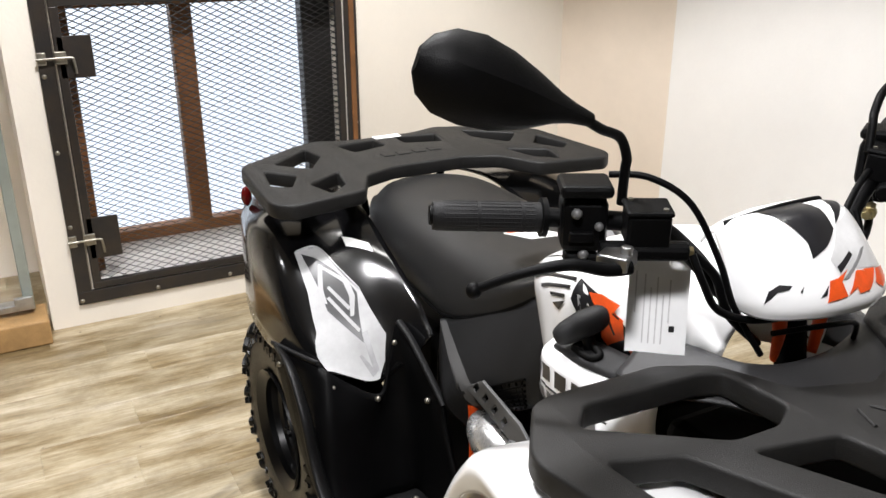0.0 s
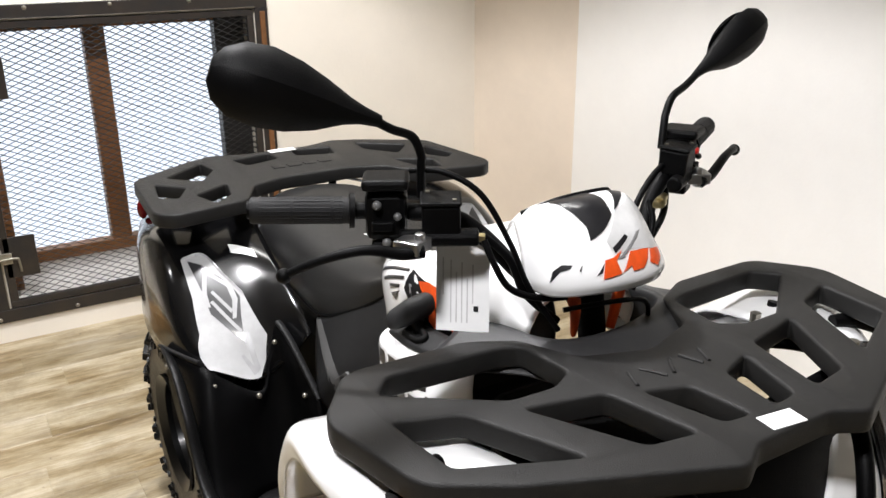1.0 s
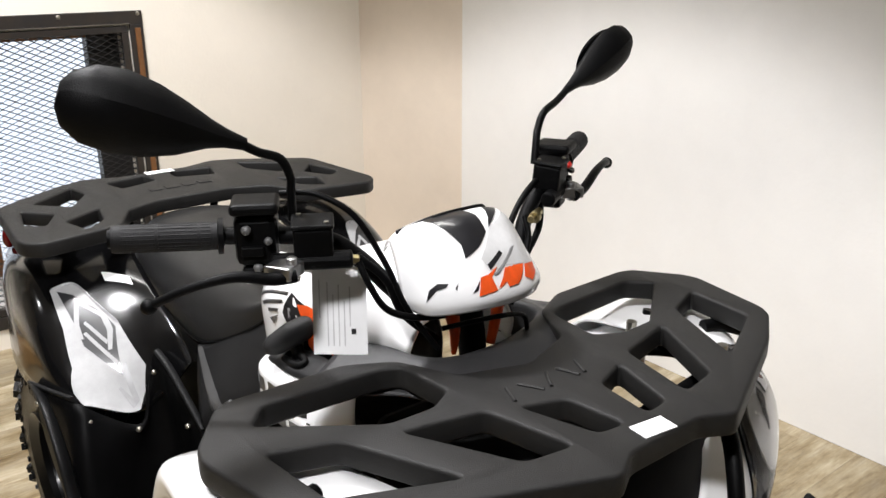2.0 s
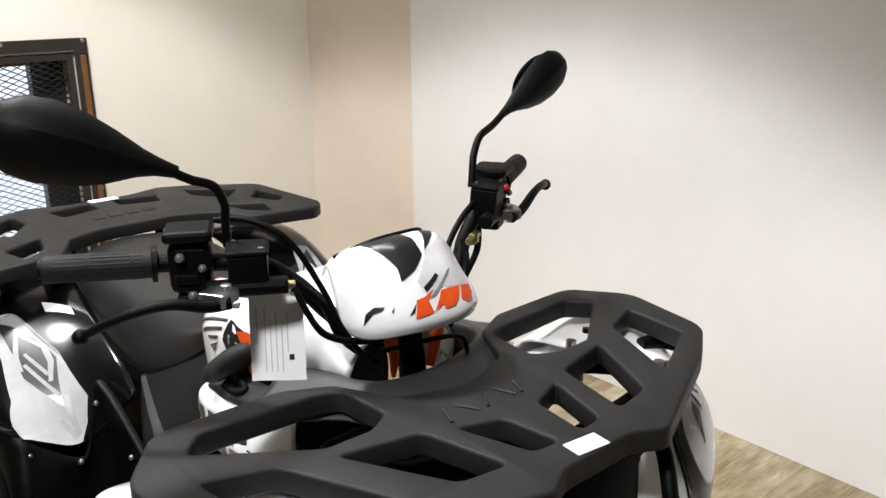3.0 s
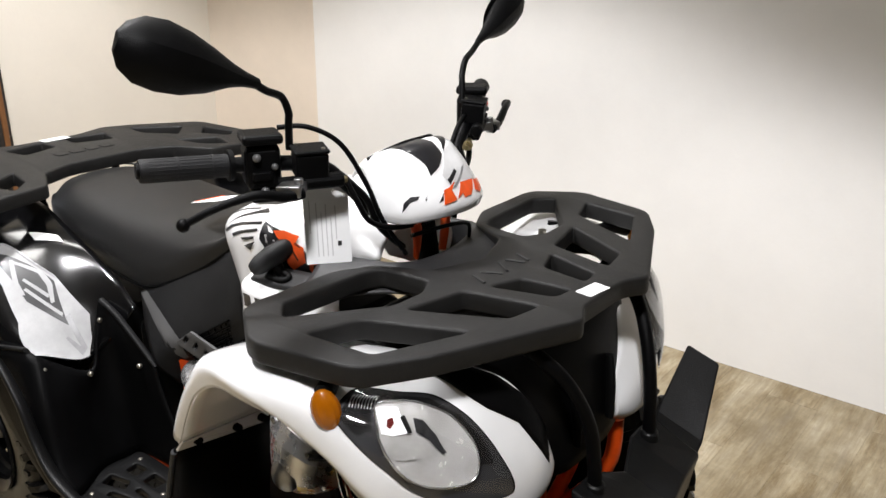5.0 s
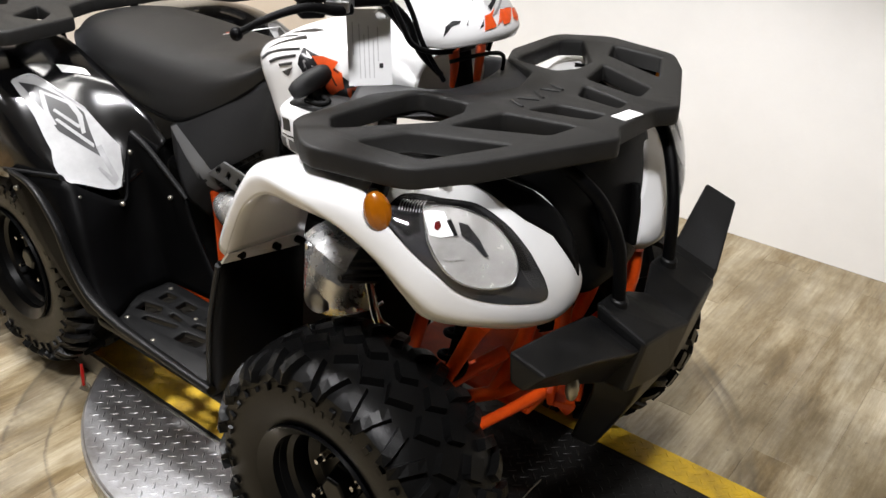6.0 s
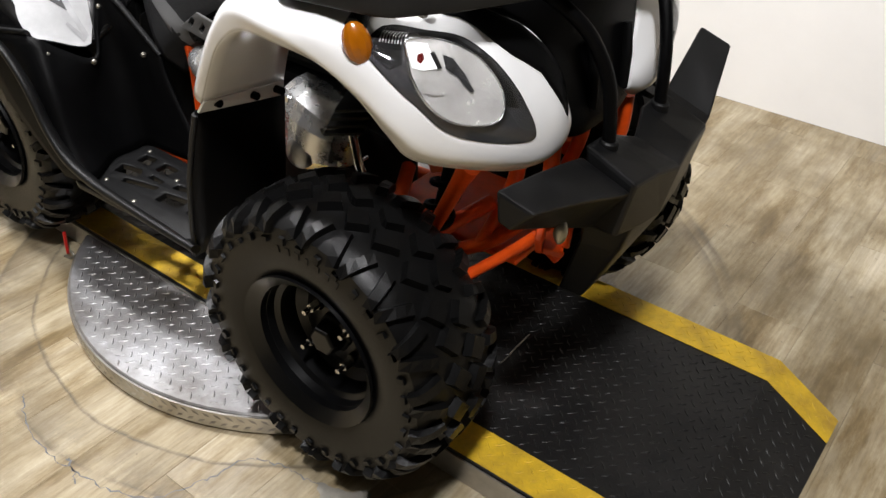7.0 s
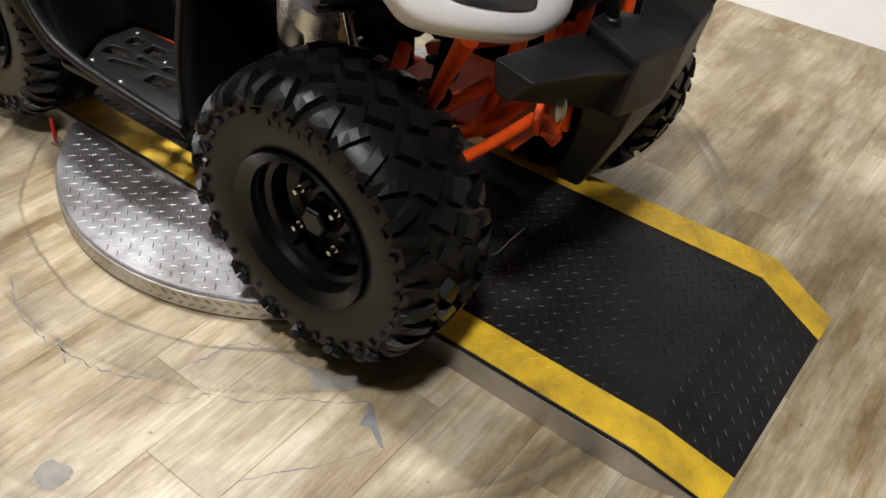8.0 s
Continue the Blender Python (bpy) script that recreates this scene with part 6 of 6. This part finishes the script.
control(-1, (0.447, -0.305, 1.047), (0.400, -0.415, 1.053), (0.520, -0.222, 1.046), (0.472, -0.270, 1.058), -1)
control(1, (0.440, 0.270, 1.052), (0.380, 0.378, 1.060), (0.510, 0.178, 1.056), (0.470, 0.222, 1.058), 1)
for s, pv, tip in ((-1, (0.545, -0.262, 1.016), (0.475, -0.408, 0.992)), (1, (0.525, 0.215, 1.022), (0.432, 0.392, 1.028))):
    bm = bmesh.new()
    a, b = Vector(pv), Vector(tip)
    mid = a.lerp(b, 0.45) + Vector((0.014, 0, 0.019))
    q3 = a.lerp(b, 0.75) + Vector((0.012, 0, 0.016))
    tube(bm, [a, a.lerp(b, 0.18) + Vector((0.008, 0, 0.004)), mid, q3, b], [0.009, 0.0075, 0.0065, 0.0055, 0.0055], 10, flat=1.0)
    bmesh.ops.create_uvsphere(bm, u_segments=14, v_segments=10, radius=0.0095, matrix=Matrix.Translation(b))
    lev = part("brake_lever", bm, PLASTIC, bars, "black ball-end brake lever", smooth=50)
    bm = bmesh.new()
    box(bm, a + Vector((-0.014, -s * -0.006, 0.004)), (0.034, 0.034, 0.016), rot(0, 0, -s * 30))
    rod(bm, a + Vector((-0.006, 0, -0.008)), a + Vector((-0.006, 0, 0.020)), 0.007, seg=8)
    part("lever_pivot", bm, ALLOY, lev, "bright pivot bolt and bracket", bevel=0.002)
    bm = bmesh.new()
    q = Vector((0.540, -0.188, 1.018)) if s < 0 else Vector((0.540, 0.120, 1.012))
    rod(bm, q + Vector((-0.010, s * 0.020, 0.002)), q + Vector((0.006, -s * 0.012, -0.002)), 0.0062, seg=6)
    rod(bm, q + Vector((0.0, s * 0.004, 0.0)), q + Vector((0.004, -s * 0.004, -0.001)), 0.0085, seg=12)
    part("banjo_bolt", bm, BRASS, bars, "brass banjo bolt", bevel=0.001)

# mirrors
for s, base, bend, neck, tip, mid in ((-1, (0.487, -0.230, 1.062), (0.492, -0.232, 1.128), (0.500, -0.300, 1.168), (0.468, -0.468, 1.234), (0.488, -0.395, 1.205)),
                                      (1, (0.502, 0.154, 1.075), (0.488, 0.172, 1.132), (0.450, 0.272, 1.166), (0.438, 0.416, 1.236), (0.446, 0.352, 1.205))):
    mir = new("mirror")
    mir.parent = bars
    bm = bmesh.new()
    e, n = Vector(bend), Vector(neck)
    tube(bm, [base, Vector(base).lerp(e, 0.6), e - Vector((0, 0, 0.012)), e.lerp(n, 0.18) + Vector((0, 0, 0.004)), e.lerp(n, 0.6), n], 0.0055, 10)
    part("stem", bm, PLASTIC, mir, smooth=60)
    # the shell: a flattened drop from neck to tip
    bm = bmesh.new()
    t = Vector(tip)
    d = (t - n).normalized()
    side_v = Vector((1, 0, 0))
    side_v = (side_v - d * side_v.dot(d)).normalized()
    up = d.cross(side_v)
    if up.z < 0:
        up = -up
    L = (t - n).length
    prev = None
    for k, (f, hu, hl, dep) in enumerate(((-0.06, 0.007, 0.007, 0.007), (0.06, 0.011, 0.010, 0.011), (0.16, 0.016, 0.016, 0.016), (0.32, 0.027, 0.031, 0.024), (0.50, 0.037, 0.042, 0.029), (0.68, 0.042, 0.046, 0.030), (0.84, 0.038, 0.043, 0.026), (0.95, 0.026, 0.031, 0.018), (1.0, 0.012, 0.014, 0.008))):
        c = n + d * (L * f)
        if s > 0:
            hu, hl, dep = hu * 0.84, hl * 0.84, dep * 0.9
        ring = []
        for j in range(20):
            a = 2 * math.pi * j / 20
            cu, su = math.cos(a), math.sin(a)
            h = hu if su > 0 else hl
            ex = max(math.copysign(abs(cu) ** 1.5, cu), -0.35)
            ring.append(bm.verts.new(c + up * (h * math.copysign(abs(su) ** 1.05, su) + (h * 0.18 if cu > 0.99 else 0.0)) + side_v * (dep * ex)))
        if prev:
            for j in range(20):
                bm.faces.new((prev[j], prev[(j + 1) % 20], ring[(j + 1) % 20], ring[j]))
        else:
            bm.faces.new(ring[::-1])
        prev = ring
    bm.faces.new(prev)
    part("shell", bm, PLASTIC, mir, "matt black drop-shaped mirror shell with a ridge", smooth=34, sub=0)
    bm = bmesh.new()
    c = n + d * (L * 0.6) - side_v * 0.0125
    ring = [bm.verts.new(c + d * (L * 0.36 * math.cos(a)) + up * (0.034 * math.sin(a))) for a in (2 * math.pi * k / 28 for k in range(28))]
    bm.faces.new(ring)
    part("mirror_glass", bm, CHROME, mir)

# cables
for pts, r in (([(0.548, -0.178, 1.014), (0.562, -0.172, 0.985), (0.566, -0.150, 0.950), (0.575, -0.110, 0.932), (0.585, -0.060, 0.928), (0.580, -0.010, 0.925)], 0.0045),
               ([(0.470, -0.236, 1.092), (0.500, -0.205, 1.092), (0.530, -0.170, 1.065), (0.552, -0.140, 1.000), (0.562, -0.120, 0.945), (0.575, -0.080, 0.880)], 0.0040),
               ([(0.530, -0.170, 1.015), (0.546, -0.138, 0.980), (0.553, -0.118, 0.932), (0.560, -0.070, 0.885)], 0.0055),
               ([(0.530, 0.110, 1.012), (0.545, 0.105, 0.985), (0.555, 0.085, 0.950), (0.560, 0.060, 0.900)], 0.0045),
               ([(0.505, 0.165, 1.020), (0.530, 0.140, 0.990), (0.550, 0.095, 0.960), (0.560, 0.040, 0.900)], 0.005),
               ([(0.500, 0.180, 1.060), (0.520, 0.120, 1.040), (0.540, 0.070, 1.000), (0.555, 0.040, 0.930)], 0.0045),
               ([(0.590, -0.085, 0.915), (0.612, -0.02, 0.920), (0.605, 0.04, 0.905), (0.585, 0.07, 0.865)], 0.0035)):
    bm = bmesh.new()
    tube(bm, pts, r, 8)
    part("cable", bm, PLASTIC, bars, smooth=60)

# instrument pod
def pod_row(*half):
    k = 0.80 if half[0][2] < 0.97 else 0.70
    return [(x, -y, z) for x, y, z in half] + [(x, y * k, z) for x, y, z in half[-2::-1]]


POD = [pod_row((0.548, 0.100, 0.938), (0.598, 0.096, 0.942), (0.630, 0.056, 0.948), (0.638, 0, 0.948)),
       pod_row((0.546, 0.102, 0.955), (0.600, 0.099, 0.960), (0.634, 0.056, 0.966), (0.642, 0, 0.966)),
       pod_row((0.528, 0.098, 0.990), (0.584, 0.094, 0.995), (0.616, 0.050, 1.000), (0.622, 0, 1.000)),
       pod_row((0.508, 0.092, 1.010), (0.562, 0.086, 1.023), (0.594, 0.044, 1.027), (0.598, 0, 1.027)),
       pod_row((0.500, 0.088, 1.011), (0.545, 0.080, 1.034), (0.570, 0.040, 1.045), (0.572, 0, 1.046)),
       pod_row((0.485, 0.084, 1.002), (0.515, 0.076, 1.029), (0.532, 0.038, 1.041), (0.534, 0, 1.043)),
       pod_row((0.474, 0.080, 0.988), (0.490, 0.072, 1.014), (0.500, 0.036, 1.028), (0.502, 0, 1.030))]
pskin = Skin(POD, shift=-0.012, out=-1)
if (pskin.at(0.5, 0.5, 0.01) - pskin.at(0.5, 0.5)).z < 0:
    pskin.k = 1
pod = part("instrument_pod", pskin.grid(36, 42), WHITE, bars, "gloss white angular instrument pod with black and orange graphics", smooth=60, solid=0.004)
for loop, mt, lift in (([(0.760, 0.235), (0.770, 0.300), (0.800, 0.440), (0.660, 0.470), (0.522, 0.467), (0.432, 0.390), (0.378, 0.322), (0.467, 0.320), (0.533, 0.298), (0.638, 0.260)], DECALB, 0.0034),
                       ([(0.740, 0.610), (0.690, 0.720), (0.614, 0.594), (0.544, 0.495)], DECALG, 0.0034),
                       ([(0.544, 0.495), (0.640, 0.740), (0.478, 0.785), (0.232, 0.698), (0.281, 0.625), (0.304, 0.484), (0.287, 0.415), (0.363, 0.386)], VISOR, 0.0030),
                       ([(0.176, 0.347), (0.269, 0.362), (0.277, 0.397), (0.306, 0.442), (0.261, 0.408), (0.192, 0.420)], DECALO, 0.0044), ([(0.197, 0.425), (0.291, 0.479), (0.288, 0.527), (0.195, 0.502), (0.195, 0.472), (0.229, 0.466)], DECALO, 0.0044),
                       ([(0.291, 0.529), (0.282, 0.601), (0.227, 0.557), (0.195, 0.522), (0.200, 0.497)], DECALO, 0.0044), ([(0.277, 0.608), (0.265, 0.697), (0.221, 0.678), (0.185, 0.617), (0.221, 0.575)], DECALO, 0.0044),
                       ([(0.172, 0.156), (0.238, 0.174), (0.269, 0.209), (0.264, 0.247), (0.247, 0.237), (0.247, 0.211), (0.208, 0.180)], DECALB, 0.0034), ([(0.236, 0.267), (0.261, 0.280), (0.226, 0.272)], DECALG, 0.0034),
                       ([(0.265, 0.414), (0.385, 0.570), (0.391, 0.609), (0.269, 0.442)], SILVER, 0.0038), ([(0.325, 0.404), (0.388, 0.485), (0.367, 0.498), (0.294, 0.411)], DECALG, 0.0038), ([(0.199, 0.325), (0.256, 0.359), (0.210, 0.348)], DECALB, 0.0034)):
    part("decal", pskin.patch(loop, lift, 6), mt, pod, smooth=60)
bm = bmesh.new()
tube(bm, [tuple(pskin.at(0.78, v, 0.002)) for v in (0.10, 0.3, 0.5, 0.7, 0.9)], 0.004, 8)
part("pod_trim", bm, PLASTIC, pod, "black trim along the pod's rear edge", smooth=60)

# paper tag on the brake hose
tag = thing("paper_tag", "white printed paper tag hanging from the brake hose", "tag", (0.548, -0.180, 0.999))
cx, cy, cz = 0.4995 - 0.548, -0.177 + 0.180, 0.940 - 0.999
ux = Vector((0.040, 0.055, 0.0)).normalized()
nx = Vector((0.055, -0.040, 0.0)).normalized()


def tag_point(a, b, off):
    bend = 0.0015 * math.sin(a * 60) + 0.001 * math.sin(b * 40)
    return Vector((cx, cy, cz)) + ux * a + Vector((0, 0, b)) + nx * (bend + off - (b - 0.056) * 0.22)


bm = bmesh.new()
g = [[bm.verts.new(tag_point(-0.034 + 0.068 * i / 10, -0.056 + 0.112 * j / 14, 0)) for j in range(15)] for i in range(11)]
for i in range(10):
    for j in range(14):
        bm.faces.new((g[i][j], g[i + 1][j], g[i + 1][j + 1], g[i][j + 1]))
part("paper", bm, PAPER, tag, solid=0.0006)


def tag_bar(a0, a1, b0, b1, material):
    bm = bmesh.new()
    n = max(2, int(max(a1 - a0, b1 - b0) / 0.008))
    tall = b1 - b0 > a1 - a0
    for k in range(n):
        if tall:
            q = [(a0, b0 + (b1 - b0) * k / n), (a1, b0 + (b1 - b0) * k / n), (a1, b0 + (b1 - b0) * (k + 1) / n), (a0, b0 + (b1 - b0) * (k + 1) / n)]
        else:
            q = [(a0 + (a1 - a0) * k / n, b0), (a0 + (a1 - a0) * (k + 1) / n, b0), (a0 + (a1 - a0) * (k + 1) / n, b1), (a0 + (a1 - a0) * k / n, b1)]
        bm.faces.new([bm.verts.new(tag_point(a, b, 0.0011)) for a, b in q])
    part("print_bar", bm, material, tag)


for a, b0, b1 in ((-0.026, -0.01, 0.038), (-0.016, -0.045, 0.035), (-0.009, -0.045, 0.020), (-0.002, -0.045, 0.032), (0.005, -0.045, 0.012), (0.012, -0.020, 0.030)):
    tag_bar(a, a + 0.0016, b0, b1, INK)
tag_bar(0.014, 0.020, -0.030, -0.023, BLACKINK)
bm = bmesh.new()
tube(bm, [(-0.004, 0.002, 0.016), (-0.022, 0.000, 0.004), (-0.034, 0.004, -0.008)], 0.0012, 6)
part("string", bm, PAPER, tag)
# hang tag of orange and white card between seat and cover
card = thing("paper_card", "small orange and white paper card lying by the seat", "card", (0.105, -0.078, 0.876))
bm = bmesh.new()
box(bm, (0, 0, 0.0), (0.115, 0.062, 0.0012), rot(0, -15, -10))
part("sheet", bm, PAPER, card)
bm = bmesh.new()
box(bm, (-0.040, 0.008, -0.0085), (0.008, 0.060, 0.0012), rot(0, -15, -10))
part("stripe", bm, DECALO, card)


# ---- the plank floor ----
ground = bmesh.new()
box(ground, (0.85, -1.3, -0.06), (7.2, 6.2, 0.1))
floor = tagged(part("floor", ground, DARK), "worn light wood-look vinyl plank floor", "floor", kind="structure")
PLANK_W, PLANK_L = 0.152, 0.914
plank_meshes = {}


def plank_mesh(length):
    key = round(length, 3)
    if key not in plank_meshes:
        pb = bmesh.new()
        w, l, c = PLANK_W / 2 - 0.0001, length / 2 - 0.0001, 0.0009
        lo = [pb.verts.new((x * w, y * l, -0.010)) for x, y in ((-1, -1), (1, -1), (1, 1), (-1, 1))]
        mid = [pb.verts.new((x * w, y * l, -0.0007)) for x, y in ((-1, -1), (1, -1), (1, 1), (-1, 1))]
        hi = [pb.verts.new((x * (w - c), y * (l - c), 0.0)) for x, y in ((-1, -1), (1, -1), (1, 1), (-1, 1))]
        pb.faces.new(hi)
        for a, b in ((lo, mid), (mid, hi)):
            for i in range(4):
                pb.faces.new((a[i], a[(i + 1) % 4], b[(i + 1) % 4], b[i]))
        me = bpy.data.meshes.new("plank")
        pb.to_mesh(me)
        pb.free()
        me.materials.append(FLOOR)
        plank_meshes[key] = me
    return plank_meshes[key]


rng = random.Random(5)
fx = -2.45
while fx < X_END:
    fy = Y_END + rng.uniform(-0.9, 0)
    while fy < Y_WALL:
        a, b = max(fy, Y_END), min(fy + PLANK_L, Y_WALL)
        if b - a > 0.004:
            pl = new("plank", plank_mesh(b - a))
            pl.parent = floor
            pl.location = (fx + PLANK_W / 2, (a + b) / 2, 0.0)
        fy += PLANK_L
    fx += PLANK_W

# torn vinyl beside the ramp: a curled gap, two ragged seams and residue
for name, mt, label, loop in (("tear", CONCRETE, "dark gap where the vinyl is torn", [(0.792, -0.455), (0.807, -0.458), (0.837, -0.483), (0.876, -0.511), (0.867, -0.512), (0.829, -0.493), (0.814, -0.502), (0.802, -0.472)]),
                              ("residue", PALE, "pale residue on the vinyl", [(0.660, -0.462), (0.700, -0.450), (0.744, -0.424), (0.757, -0.440), (0.754, -0.456), (0.728, -0.470), (0.706, -0.490), (0.680, -0.484)]),
                              ("residue", PALE, "pale residue on the vinyl", [(0.486, -0.884), (0.492, -0.859), (0.529, -0.849), (0.543, -0.863), (0.538, -0.894), (0.509, -0.899)])):
    bm = bmesh.new()
    if name == "residue":
        ring = spline([(x, y, 0) for x, y in loop + loop[:1]], 5)[:-1]
        loop = [(p.x + rng.uniform(-1, 1) * 0.0035, p.y + rng.uniform(-1, 1) * 0.0035) for p in ring]
    bm.faces.new([bm.verts.new((x, y, 0.0)) for x, y in loop])
    bmesh.ops.triangulate(bm, faces=bm.faces[:])
    ob = part(name, bm, mt, floor, label)
    ob.location = (0, 0, 0.0006)
for path, width in (([(0.067, -0.667), (0.127, -0.697), (0.225, -0.719), (0.304, -0.714), (0.395, -0.698), (0.466, -0.659), (0.503, -0.580), (0.516, -0.519), (0.550, -0.490), (0.604, -0.473), (0.663, -0.469), (0.716, -0.446), (0.750, -0.425)], 0.0016),
                    ([(0.499, -0.684), (0.542, -0.671), (0.577, -0.617), (0.646, -0.578), (0.690, -0.530), (0.756, -0.489), (0.792, -0.455)], 0.0012), ([(0.273, -0.705), (0.300, -0.712), (0.331, -0.727)], 0.0022), ([(0.86, -0.52), (0.82, -0.60), (0.74, -0.70)], 0.0009)):
    pts = spline([(x, y, 0) for x, y in path], 8)
    pts = [p + Vector((rng.uniform(-1, 1), rng.uniform(-1, 1), 0)) * 0.004 for p in pts]
    bm = bmesh.new()
    prev = None
    for k, p in enumerate(pts):
        d = (pts[min(k + 1, len(pts) - 1)] - pts[max(k - 1, 0)]).normalized()
        n = Vector((-d.y, d.x, 0)) * width * rng.uniform(0.2, 1.3)
        cur = (bm.verts.new(p + n), bm.verts.new(p - n))
        if prev:
            bm.faces.new((prev[0], prev[1], cur[1], cur[0]))
        prev = cur
    ob = part("torn_seam", bm, CONCRETE, floor, "ragged dark seam in the vinyl")
    ob.location = (0, 0, 0.0005)
